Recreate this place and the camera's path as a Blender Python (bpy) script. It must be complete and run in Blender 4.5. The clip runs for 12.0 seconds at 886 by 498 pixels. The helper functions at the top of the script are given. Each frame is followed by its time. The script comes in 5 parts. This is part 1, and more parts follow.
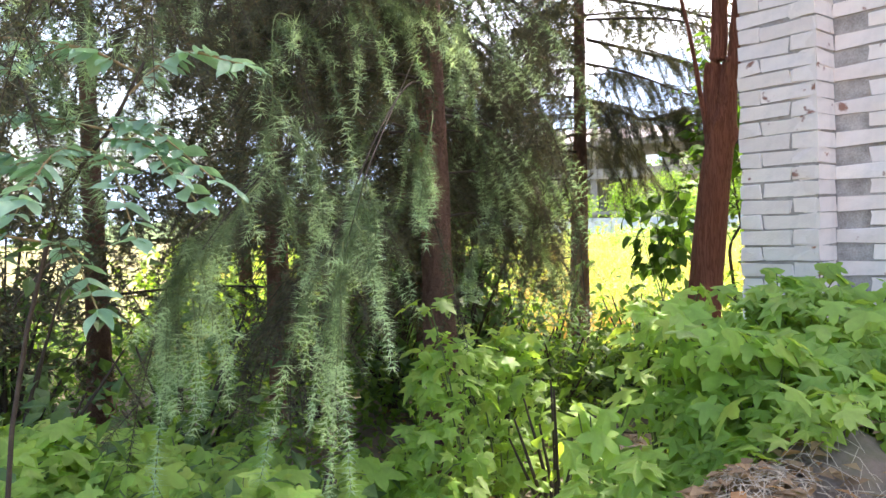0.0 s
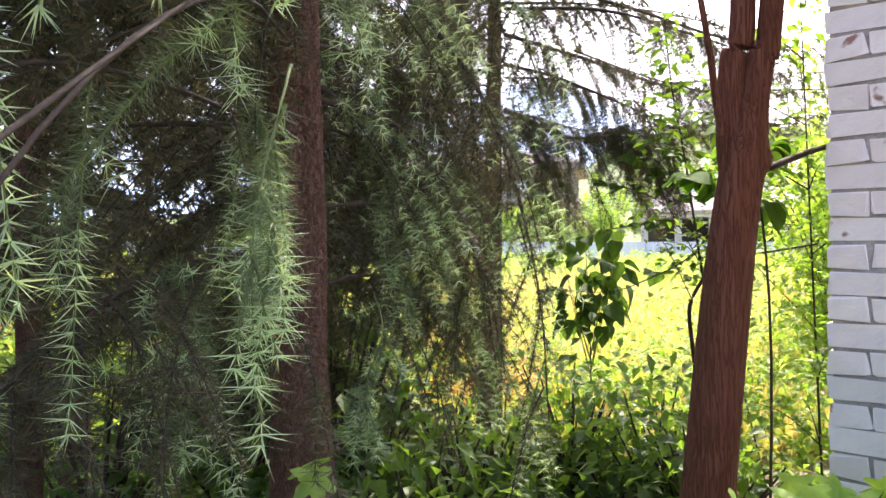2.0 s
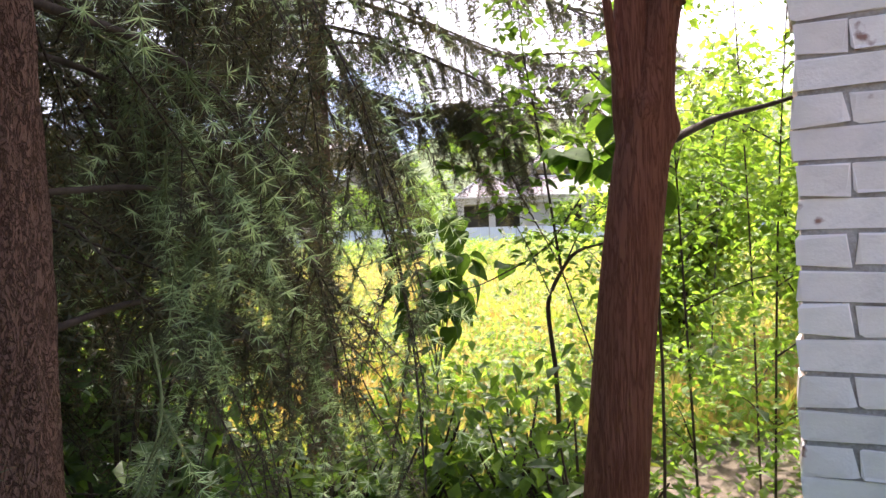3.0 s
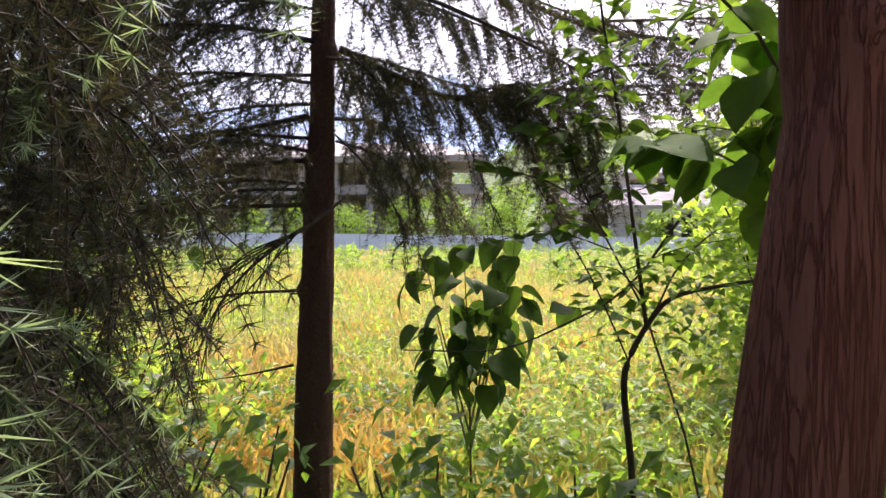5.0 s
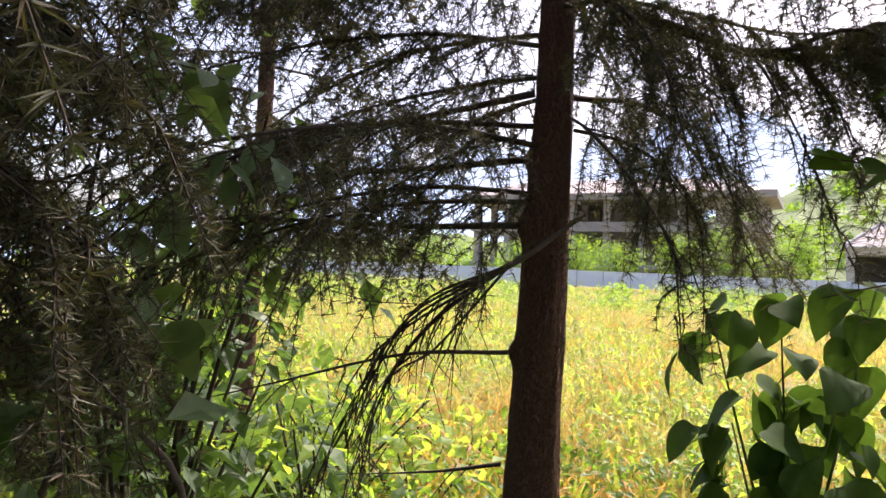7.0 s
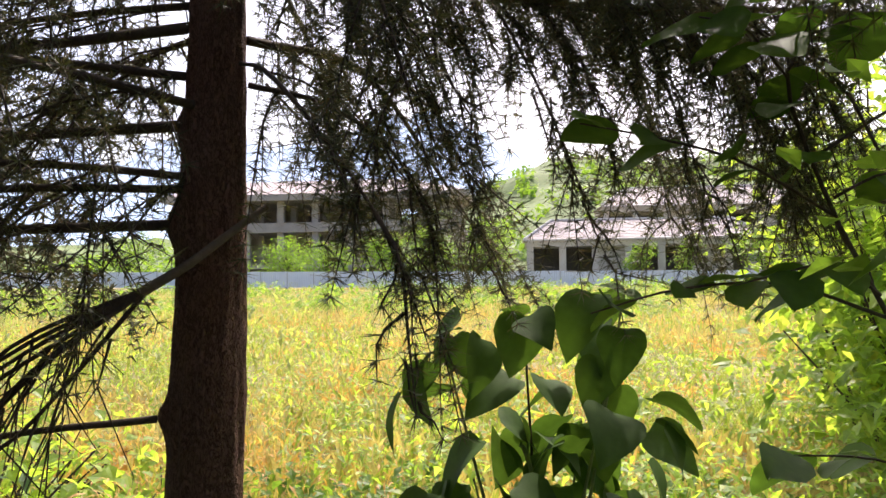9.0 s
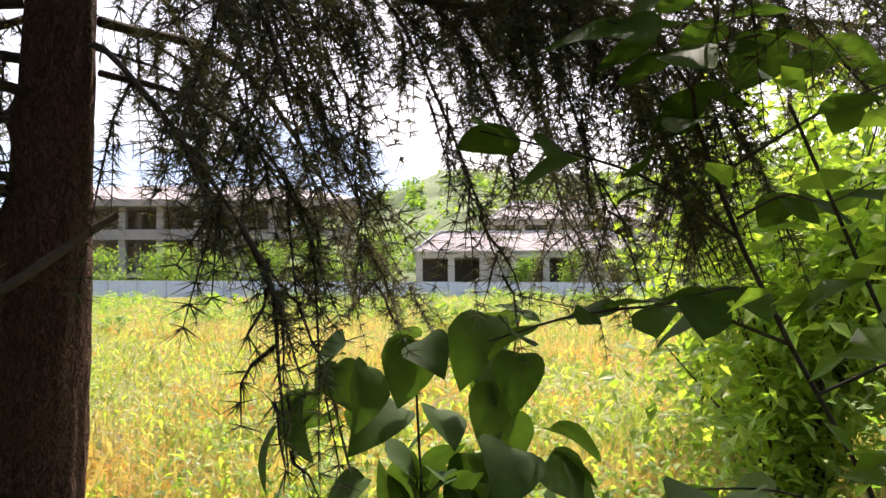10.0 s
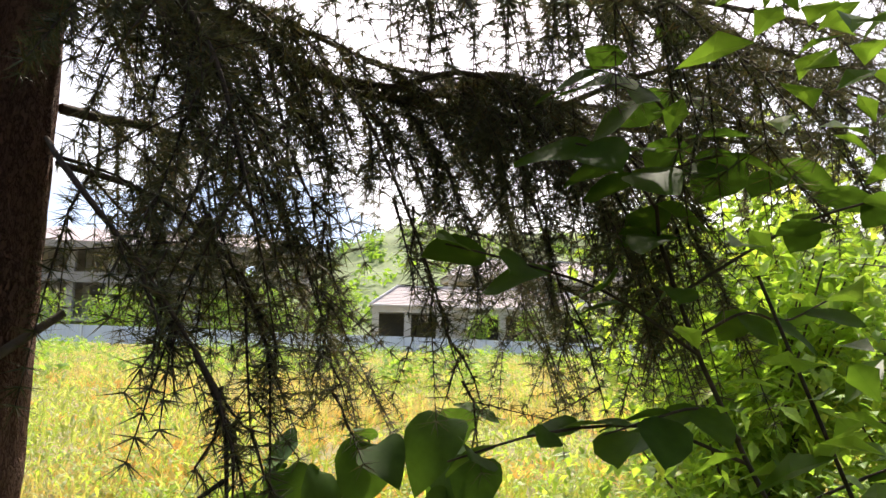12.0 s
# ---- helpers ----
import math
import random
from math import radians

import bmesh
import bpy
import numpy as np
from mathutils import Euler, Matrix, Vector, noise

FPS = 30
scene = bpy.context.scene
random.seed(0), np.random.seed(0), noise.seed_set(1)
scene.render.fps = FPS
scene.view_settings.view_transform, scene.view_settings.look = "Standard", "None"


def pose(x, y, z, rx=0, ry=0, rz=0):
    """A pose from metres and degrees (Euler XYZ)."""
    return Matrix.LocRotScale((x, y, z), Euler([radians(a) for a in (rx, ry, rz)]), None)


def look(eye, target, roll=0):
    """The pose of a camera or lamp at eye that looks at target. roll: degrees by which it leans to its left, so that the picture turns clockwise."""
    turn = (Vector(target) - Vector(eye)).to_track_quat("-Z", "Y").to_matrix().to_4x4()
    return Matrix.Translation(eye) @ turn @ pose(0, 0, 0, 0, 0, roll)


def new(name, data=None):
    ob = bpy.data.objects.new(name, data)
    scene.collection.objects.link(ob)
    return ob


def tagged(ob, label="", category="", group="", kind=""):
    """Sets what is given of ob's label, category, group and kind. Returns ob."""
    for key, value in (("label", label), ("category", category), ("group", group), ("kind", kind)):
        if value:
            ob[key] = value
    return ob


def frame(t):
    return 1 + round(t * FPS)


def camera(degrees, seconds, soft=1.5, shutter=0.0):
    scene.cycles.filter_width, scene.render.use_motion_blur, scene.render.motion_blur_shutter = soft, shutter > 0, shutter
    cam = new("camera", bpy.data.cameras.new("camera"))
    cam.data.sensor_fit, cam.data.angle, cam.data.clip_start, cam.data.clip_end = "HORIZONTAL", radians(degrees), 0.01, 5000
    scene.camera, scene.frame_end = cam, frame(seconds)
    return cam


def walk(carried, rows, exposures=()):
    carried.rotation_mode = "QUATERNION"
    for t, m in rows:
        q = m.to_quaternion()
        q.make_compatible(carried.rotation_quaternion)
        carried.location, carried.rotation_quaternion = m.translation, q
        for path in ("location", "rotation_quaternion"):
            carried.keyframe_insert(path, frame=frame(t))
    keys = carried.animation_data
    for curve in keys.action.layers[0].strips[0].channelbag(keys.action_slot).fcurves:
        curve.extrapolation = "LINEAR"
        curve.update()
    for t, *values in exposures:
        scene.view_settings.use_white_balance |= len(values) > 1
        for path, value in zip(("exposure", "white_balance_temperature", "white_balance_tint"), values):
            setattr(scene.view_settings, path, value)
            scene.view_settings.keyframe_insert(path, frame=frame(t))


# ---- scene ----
cam = camera(62.44, 12.0, soft=1.5)
PATH = [
    (0.0, pose(0.026, 0.012, 1.447, 88.59, 1.82, -0.22)),
    (0.5, pose(0.069, 0.428, 1.503, 89.59, 2.06, -0.22)),
    (1.0, pose(0.075, 0.779, 1.558, 88.31, 0.53, -0.03)),
    (1.5, pose(0.026, 1.167, 1.600, 88.95, 0.48, -3.26)),
    (2.0, pose(0.035, 1.450, 1.595, 89.99, 0.61, -10.28)),
    (2.5, pose(0.081, 1.761, 1.644, 89.95, 0.50, -17.22)),
    (3.0, pose(0.141, 2.086, 1.623, 88.75, 2.17, -24.36)),
    (5.0, pose(0.754, 2.995, 1.700, 89.30, -0.02, -17.65)),
    (5.5, pose(0.844, 3.272, 1.731, 90.11, -0.58, -9.98)),
    (6.0, pose(0.986, 3.523, 1.701, 91.06, -2.60, 1.82)),
    (6.5, pose(1.047, 3.713, 1.690, 91.53, -2.68, 7.07)),
    (7.0, pose(1.012, 3.981, 1.707, 91.83, -1.93, 3.28)),
    (7.5, pose(1.028, 4.135, 1.717, 92.02, -1.30, -2.55)),
    (9.5, pose(1.168, 4.652, 1.749, 92.30, 0.88, -23.87)),
    (10.0, pose(1.186, 4.682, 1.759, 92.83, 0.45, -27.76)),
    (10.5, pose(1.185, 4.692, 1.786, 93.56, 0.23, -29.58)),
    (11.0, pose(1.183, 4.695, 1.814, 94.69, -0.55, -30.50)),
    (11.5, pose(1.194, 4.699, 1.830, 95.94, -1.03, -31.02)),
    (12.0, pose(1.183, 4.694, 1.843, 97.13, -1.46, -31.22)),
]
walk(cam, PATH, [(0.0, 2.3, 6500, 14), (1.5, 2.15, 6450, 19), (2.5, 2.1, 6400, 24), (3.0, 1.82, 6400, 23), (5.0, 1.18, 6250, 27), (6.5, 1.42, 6450, 26), (7.5, 1.25, 6500, 22), (9.5, 1.2, 6600, 20), (12.0, 1.22, 6700, 15)])

# ---- light ----
SUN_AZ, SUN_EL = radians(38), radians(54)      # ahead and to the right of the way walked
world = bpy.data.worlds.new("world")
scene.world = world
world.use_nodes = True
wn = world.node_tree
sky = wn.nodes.new("ShaderNodeTexSky")
sky.sky_type, sky.sun_disc = "NISHITA", False
sky.sun_elevation, sky.sun_rotation = SUN_EL, SUN_AZ
sky.air_density, sky.dust_density = 1.0, 5.0
wn.links.new(sky.outputs[0], wn.nodes["Background"].inputs[0])
wn.nodes["Background"].inputs[1].default_value = 0.15
sun = new("sun", bpy.data.lights.new("sun", "SUN"))
sun.data.energy, sun.data.angle, sun.data.color = 2.7, radians(0.53), (1.0, 0.94, 0.82)
sun.matrix_world = look((20 * math.sin(SUN_AZ) * math.cos(SUN_EL), 20 * math.cos(SUN_AZ) * math.cos(SUN_EL), 20 * math.sin(SUN_EL)), (0, 0, 0))

# ---- materials ----
def material(name):
    m = bpy.data.materials.new(name)
    m.use_nodes = True
    return m, m.node_tree, m.node_tree.nodes["Principled BSDF"]


def noise_fac(t, scale, detail=4, rough=0.6, coord="Object", stretch=None):
    co = t.nodes.new("ShaderNodeTexCoord")
    out = co.outputs[coord]
    if stretch:
        mp = t.nodes.new("ShaderNodeMapping")
        mp.inputs["Scale"].default_value = stretch
        t.links.new(out, mp.inputs[0])
        out = mp.outputs[0]
    n = t.nodes.new("ShaderNodeTexNoise")
    n.inputs["Scale"].default_value, n.inputs["Detail"].default_value, n.inputs["Roughness"].default_value = scale, detail, rough
    t.links.new(out, n.inputs["Vector"])
    return n.outputs["Fac"]


def ramp(t, fac, *stops):
    r = t.nodes.new("ShaderNodeValToRGB")
    while len(r.color_ramp.elements) < len(stops):
        r.color_ramp.elements.new(0.5)
    for e, (p, c) in zip(r.color_ramp.elements, stops):
        e.position, e.color = p, (*c, 1) if len(c) == 3 else c
    t.links.new(fac, r.inputs[0])
    return r.outputs[0]


def mix(t, fac, a, b, kind="MIX"):
    n = t.nodes.new("ShaderNodeMix")
    n.data_type, n.blend_type = "RGBA", kind
    for sock, v in ((n.inputs[0], fac), (n.inputs[6], a), (n.inputs[7], b)):
        if isinstance(v, bpy.types.NodeSocket):
            t.links.new(v, sock)
        else:
            sock.default_value = v if isinstance(v, float) else (*v, 1)
    return n.outputs[2]


def bump(t, b, height, strength, dist):
    n = t.nodes.new("ShaderNodeBump")
    n.inputs["Strength"].default_value, n.inputs["Distance"].default_value = strength, dist
    t.links.new(height, n.inputs["Height"])
    t.links.new(n.outputs[0], b.inputs["Normal"])


def foliage(name, dark, light, through_light=0.45, rough=0.45, island=True, third=None, shine=0.35, tint=(1.0, 1.0, 0.35)):
    """A leaf: glossy skin over a body that lets light through; hue varies from leaf to leaf."""
    m, t, b = material(name)
    if island:
        rnd = t.nodes.new("ShaderNodeNewGeometry").outputs["Random Per Island"]
    else:
        rnd = t.nodes.new("ShaderNodeObjectInfo").outputs["Random"]
    stops = [(0.0, dark), (0.75, light)] + ([(0.97, third)] if third else [])
    col = ramp(t, rnd, *stops)
    fine = noise_fac(t, 18, 3)
    col = mix(t, 0.35, col, ramp(t, fine, (0.3, tuple(c * 0.5 for c in dark)), (0.7, tuple(c * 1.25 for c in light))))
    b.inputs["Roughness"].default_value = rough
    b.inputs["Specular IOR Level"].default_value = shine
    t.links.new(col, b.inputs["Base Color"])
    tr = t.nodes.new("ShaderNodeBsdfTranslucent")
    tcol = mix(t, 1.0, col, tint, "MULTIPLY")
    hsv = t.nodes.new("ShaderNodeHueSaturation")
    hsv.inputs["Value"].default_value = 2.2
    t.links.new(tcol, hsv.inputs["Color"])
    t.links.new(hsv.outputs[0], tr.inputs[0])
    ms = t.nodes.new("ShaderNodeMixShader")
    ms.inputs[0].default_value = through_light
    t.links.new(b.outputs[0], ms.inputs[1])
    t.links.new(tr.outputs[0], ms.inputs[2])
    t.links.new(ms.outputs[0], t.nodes["Material Output"].inputs[0])
    return m


def bark_material(name, dark, mid, light, vscale, stretch, rough=0.85, strength=0.8):
    m, t, b = material(name)
    co = t.nodes.new("ShaderNodeTexCoord")
    mp = t.nodes.new("ShaderNodeMapping")
    mp.inputs["Scale"].default_value = stretch
    t.links.new(co.outputs["Object"], mp.inputs[0])
    warp = t.nodes.new("ShaderNodeTexNoise")
    warp.inputs["Scale"].default_value, warp.inputs["Detail"].default_value = vscale * 0.6, 5
    t.links.new(mp.outputs[0], warp.inputs["Vector"])
    add = t.nodes.new("ShaderNodeMix")
    add.data_type = "VECTOR"
    add.inputs[0].default_value = 0.16
    t.links.new(mp.outputs[0], add.inputs[4])
    t.links.new(warp.outputs["Color"], add.inputs[5])
    v = t.nodes.new("ShaderNodeTexVoronoi")
    v.feature = "DISTANCE_TO_EDGE"
    v.inputs["Scale"].default_value = vscale
    t.links.new(add.outputs[1], v.inputs["Vector"])
    plates = ramp(t, v.outputs["Distance"], (0.0, (0, 0, 0)), (0.14, (1, 1, 1)))
    fine = noise_fac(t, vscale * 5, 6, 0.7, stretch=stretch)
    big = noise_fac(t, 4, 3)
    col = mix(t, fine, mid, light)
    col = mix(t, plates, dark, col)
    col = mix(t, mix(t, 1.0, big, (0.55, 0.55, 0.55), "MULTIPLY"), col, mid)
    t.links.new(col, b.inputs["Base Color"])
    b.inputs["Roughness"].default_value = rough
    b.inputs["Specular IOR Level"].default_value = 0.2
    h = mix(t, 0.35, plates, fine)
    bump(t, b, h, strength, 0.012)
    return m


def plain(name, a, c, scale, rough=0.8, relief=0.0, detail=5):
    m, t, b = material(name)
    f = noise_fac(t, scale, detail)
    g = noise_fac(t, scale * 9, 4)
    t.links.new(mix(t, 0.4, ramp(t, f, (0.3, a), (0.7, c)), ramp(t, g, (0.3, a), (0.7, c))), b.inputs["Base Color"])
    b.inputs["Roughness"].default_value = rough
    b.inputs["Specular IOR Level"].default_value = 0.25
    if relief:
        bump(t, b, g, 0.5, relief)
    return m


NEEDLE = foliage("cedar_needles", (0.050, 0.056, 0.034), (0.12, 0.124, 0.075), 0.13, 0.6, third=(0.18, 0.11, 0.06), shine=0.25)
NEEDLE_MID = foliage("grown_cedar_needles", (0.085, 0.125, 0.07), (0.18, 0.245, 0.135), 0.3, 0.5, tint=(1.0, 1.0, 0.55))
NEEDLE_YOUNG = foliage("young_cedar_needles", (0.25, 0.37, 0.22), (0.46, 0.58, 0.36), 0.3, 0.5, tint=(1.0, 1.0, 0.55))
BARK_CEDAR = bark_material("cedar_bark", (0.10, 0.052, 0.037), (0.165, 0.084, 0.058), (0.33, 0.20, 0.145), 64, (1, 1, 0.4), 0.85, 1.0)
BARK_RED = bark_material("red_bark", (0.14, 0.048, 0.032), (0.20, 0.07, 0.045), (0.36, 0.17, 0.115), 48, (1, 1, 0.06), 0.75, 0.7)
TWIG = plain("twig_bark", (0.035, 0.026, 0.02), (0.10, 0.075, 0.055), 30)
TWIG_PALE = plain("pale_twig", (0.22, 0.15, 0.07), (0.38, 0.29, 0.14), 30)
TWIG_GREY = plain("weathered_twig", (0.10, 0.075, 0.055), (0.20, 0.155, 0.12), 30)
STEM_GREEN = plain("green_stem", (0.10, 0.13, 0.05), (0.2, 0.24, 0.09), 30)
LEAF_HEART = foliage("heart_leaf", (0.035, 0.075, 0.018), (0.065, 0.12, 0.03), 0.27, 0.65, island=False, shine=0.1)
LEAF_TWIG = foliage("serrate_leaf", (0.035, 0.075, 0.018), (0.065, 0.12, 0.026), 0.45, 0.6, island=False, shine=0.12)
LEAF_SMALL = foliage("small_leaf", (0.05, 0.10, 0.02), (0.13, 0.22, 0.045), 0.5, 0.45)
LEAF_SUN = foliage("sunny_leaf", (0.12, 0.20, 0.04), (0.27, 0.38, 0.09), 0.58, 0.45, third=(0.38, 0.40, 0.12))
LEAF_HOP = foliage("lobed_leaf", (0.18, 0.29, 0.065), (0.32, 0.45, 0.12), 0.4, 0.5, third=(0.32, 0.38, 0.09))
LEAF_HOP_OB = foliage("lobed_leaf_single", (0.19, 0.31, 0.07), (0.34, 0.48, 0.12), 0.45, 0.5, island=False, third=(0.36, 0.42, 0.10))
LEAF_PINNATE = foliage("pinnate_leaf", (0.17, 0.29, 0.18), (0.34, 0.48, 0.34), 0.3, 0.42, island=False, tint=(0.9, 1.0, 0.6))
# shade under the cedars put into the leaf colour, darker than sunny_leaf
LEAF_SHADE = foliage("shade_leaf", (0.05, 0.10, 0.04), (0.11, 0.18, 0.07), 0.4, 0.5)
GRASS_GREEN = foliage("green_grass", (0.13, 0.17, 0.045), (0.27, 0.31, 0.10), 0.4, 0.6)
FEATHER = foliage("feathery_weed", (0.17, 0.21, 0.08), (0.34, 0.38, 0.18), 0.4, 0.6, third=(0.40, 0.36, 0.22))
TUFT = foliage("dry_tuft", (0.34, 0.19, 0.075), (0.56, 0.36, 0.16), 0.35, 0.7, third=(0.36, 0.27, 0.12))
GRASS_DRY = foliage("dry_grass", (0.26, 0.22, 0.12), (0.46, 0.39, 0.23), 0.35, 0.7, third=(0.42, 0.27, 0.15))
LEAF_TREE = foliage("tree_leaf", (0.08, 0.16, 0.03), (0.2, 0.31, 0.07), 0.45, 0.6)
LITTER = foliage("dead_leaf", (0.13, 0.08, 0.05), (0.34, 0.24, 0.15), 0.2, 0.8, third=(0.42, 0.2, 0.08))
STRAW = plain("dead_stalk", (0.34, 0.28, 0.20), (0.58, 0.50, 0.38), 25)
CONCRETE = plain("concrete", (0.26, 0.24, 0.22), (0.36, 0.34, 0.31), 0.6)
RENDER_PALE = plain("pale_render", (0.42, 0.39, 0.34), (0.52, 0.49, 0.43), 0.5)
# shade inside the houses, put in as a dark wall colour
INSIDE_SHADE = plain("painted_interior_shade", (0.05, 0.045, 0.04), (0.10, 0.09, 0.08), 0.5)
ROOF = plain("roof_tile", (0.30, 0.25, 0.25), (0.42, 0.36, 0.35), 0.8, 0.6)
TRIM = plain("pale_trim", (0.5, 0.49, 0.47), (0.62, 0.6, 0.58), 1)
FENCE = plain("blue_sheet", (0.50, 0.57, 0.68), (0.60, 0.66, 0.76), 0.4, 0.45)
FENCE_POST = plain("grey_post", (0.3, 0.33, 0.38), (0.42, 0.45, 0.5), 2, 0.5)
LITTER_WHITE = plain("white_stone", (0.42, 0.40, 0.36), (0.6, 0.58, 0.53), 12, 0.6)
MORTAR = plain("painted_mortar", (0.20, 0.17, 0.15), (0.60, 0.56, 0.52), 14, 0.9, 0.004)


def brick_material():
    m, t, b = material("white_painted_brick")
    rnd = t.nodes.new("ShaderNodeObjectInfo").outputs["Random"]
    base = ramp(t, rnd, (0.0, (0.84, 0.75, 0.69)), (1.0, (0.94, 0.86, 0.80)))
    stain = noise_fac(t, 7, 6, 0.7)
    base = mix(t, ramp(t, stain, (0.45, (0, 0, 0)), (0.75, (0.5, 0.5, 0.5))), base, (0.55, 0.51, 0.48))
    co = t.nodes.new("ShaderNodeTexCoord")
    sep = t.nodes.new("ShaderNodeVectorMath")
    sep.operation = "ADD"
    off = t.nodes.new("ShaderNodeObjectInfo")
    t.links.new(co.outputs["Object"], sep.inputs[0])
    t.links.new(off.outputs["Location"], sep.inputs[1])
    n = t.nodes.new("ShaderNodeTexNoise")
    n.inputs["Scale"].default_value, n.inputs["Detail"].default_value = 11, 7
    t.links.new(sep.outputs[0], n.inputs["Vector"])
    chip = ramp(t, n.outputs["Fac"], (0.66, (0, 0, 0)), (0.70, (1, 1, 1)))
    t.links.new(mix(t, chip, base, (0.36, 0.19, 0.14)), b.inputs["Base Color"])
    b.inputs["Roughness"].default_value = 0.8
    bump(t, b, mix(t, 0.5, n.outputs["Fac"], noise_fac(t, 60, 4)), 0.6, 0.008)
    return m


BRICK = brick_material()


def ground_material():
    m, t, b = material("earth_and_grass")
    co = t.nodes.new("ShaderNodeTexCoord")
    sep = t.nodes.new("ShaderNodeSeparateXYZ")
    t.links.new(co.outputs["Object"], sep.inputs[0])
    far = t.nodes.new("ShaderNodeMapRange")
    far.inputs[1].default_value, far.inputs[2].default_value = 5.2, 7.5
    t.links.new(sep.outputs["Y"], far.inputs[0])
    earth = ramp(t, noise_fac(t, 3, 8, 0.7), (0.3, (0.12, 0.095, 0.075)), (0.5, (0.25, 0.20, 0.16)), (0.72, (0.14, 0.14, 0.07)))
    field = ramp(t, noise_fac(t, 0.35, 8, 0.7), (0.3, (0.17, 0.19, 0.07)), (0.5, (0.25, 0.23, 0.11)), (0.66, (0.34, 0.26, 0.14)))
    t.links.new(mix(t, far.outputs[0], earth, field), b.inputs["Base Color"])
    b.inputs["Roughness"].default_value = 0.95
    b.inputs["Specular IOR Level"].default_value = 0.1
    bump(t, b, noise_fac(t, 22, 8, 0.75), 0.7, 0.03)
    return m


GROUND = ground_material()


# ---- mesh helpers ----
def link(name, me, mat, parent=None, label=""):
    me.materials.append(mat)
    ob = new(name, me)
    if parent:
        ob.parent = parent
    return tagged(ob, label)


def tri_mesh(name, verts, tris, smooth=False):
    """A mesh from an array of points and an array of triangles or quads."""
    me = bpy.data.meshes.new(name)
    verts, tris = np.asarray(verts, dtype=np.float32), np.asarray(tris, dtype=np.int32)
    n, k = tris.shape
    me.vertices.add(len(verts))
    me.vertices.foreach_set("co", verts.ravel())
    me.loops.add(n * k)
    me.loops.foreach_set("vertex_index", tris.ravel())
    me.polygons.add(n)
    me.polygons.foreach_set("loop_start", np.arange(0, n * k, k, dtype=np.int32))
    me.update(calc_edges=True)
    me.polygons.foreach_set("use_smooth", np.full(n, smooth, dtype=bool))
    me.update()
    return me


def thing(name, at, label, category, group="", kind=""):
    ob = new(name)
    ob.empty_display_size = 0.1
    ob.location = at
    return tagged(ob, label, category, group, kind)


def part(name, verts, faces, mat, parent, label="", smooth=True):
    return link(name, tri_mesh(name, verts, faces, smooth), mat, parent, label)


def box_arrays(x0, y0, z0, x1, y1, z1):
    v = [(x, y, z) for x in (x0, x1) for y in (y0, y1) for z in (z0, z1)]
    f = [(0, 1, 3, 2), (4, 6, 7, 5), (0, 4, 5, 1), (2, 3, 7, 6), (0, 2, 6, 4), (1, 5, 7, 3)]
    return np.array(v, float), np.array(f)


def join(pieces):
    vs, fs, n = [], [], 0
    for v, f in pieces:
        vs.append(v)
        fs.append(np.asarray(f) + n)
        n += len(v)
    return np.concatenate(vs), np.concatenate(fs)


def curve(points, n):
    """n points along a smooth line through the given ones."""
    p = np.array(points, float)
    if len(p) == 2:
        return p[0] + (p[1] - p[0]) * np.linspace(0, 1, n)[:, None]
    q = np.vstack([2 * p[0] - p[1], p, 2 * p[-1] - p[-2]])
    out = []
    for u in np.linspace(0, len(p) - 1 - 1e-6, n):
        i = int(u)
        t = u - i
        a, b, c, d = q[i:i + 4]
        out.append(0.5 * (2 * b + (c - a) * t + (2 * a - 5 * b + 4 * c - d) * t * t + (3 * b - a - 3 * c + d) * t ** 3))
    return np.array(out)


def tube(p, r, seg=6):
    """A tapering round stem along the points p with radii r; quads, the end drawn to a point."""
    p = np.asarray(p, float)
    r = np.broadcast_to(np.asarray(r, float), (len(p),))
    tan = np.gradient(p, axis=0)
    tan /= np.linalg.norm(tan, axis=1)[:, None] + 1e-9
    ref = np.where(np.abs(tan[:, 2:3]) > 0.9, np.array([[1.0, 0, 0]]), np.array([[0, 0, 1.0]]))
    a = np.cross(tan, ref)
    a /= np.linalg.norm(a, axis=1)[:, None] + 1e-9
    b = np.cross(tan, a)
    ang = np.arange(seg) / seg * 2 * np.pi
    v = (p[:, None] + (a[:, None] * np.cos(ang)[None, :, None] + b[:, None] * np.sin(ang)[None, :, None]) * r[:, None, None]).reshape(-1, 3)
    f = []
    for i in range(len(p) - 1):
        for j in range(seg):
            k = (j + 1) % seg
            f.append((i * seg + j, i * seg + k, (i + 1) * seg + k, (i + 1) * seg + j))
    return v, np.array(f)


def smoothstep(a, b, x):
    t = min(1.0, max(0.0, (x - a) / (b - a)))
    return t * t * (3 - 2 * t)


def height(x, y):
    """The lie of the land: a heap of earth by the brick wall, a slight rise under the trees, a level field."""
    h = 0.2 * smoothstep(0.3, 3.0, y)
    h += 0.82 * math.exp(-((x - 1.05) / 0.46) ** 2 - ((y - 1.85) / 0.7) ** 2)
    h += 0.44 * math.exp(-((x - 0.58) / 0.24) ** 2 - ((y - 1.58) / 0.3) ** 2)
    h += 0.35 * math.exp(-((x + 1.3) / 0.7) ** 2 - ((y - 2.2) / 0.9) ** 2)
    h += 0.05 * noise.noise((x * 0.9, y * 0.9, 0)) + 0.02 * noise.noise((x * 4, y * 4, 3))
    if y > 9:
        h += 0.12 * noise.noise((x * 0.15, y * 0.15, 7)) * smoothstep(9, 16, y)
    return h


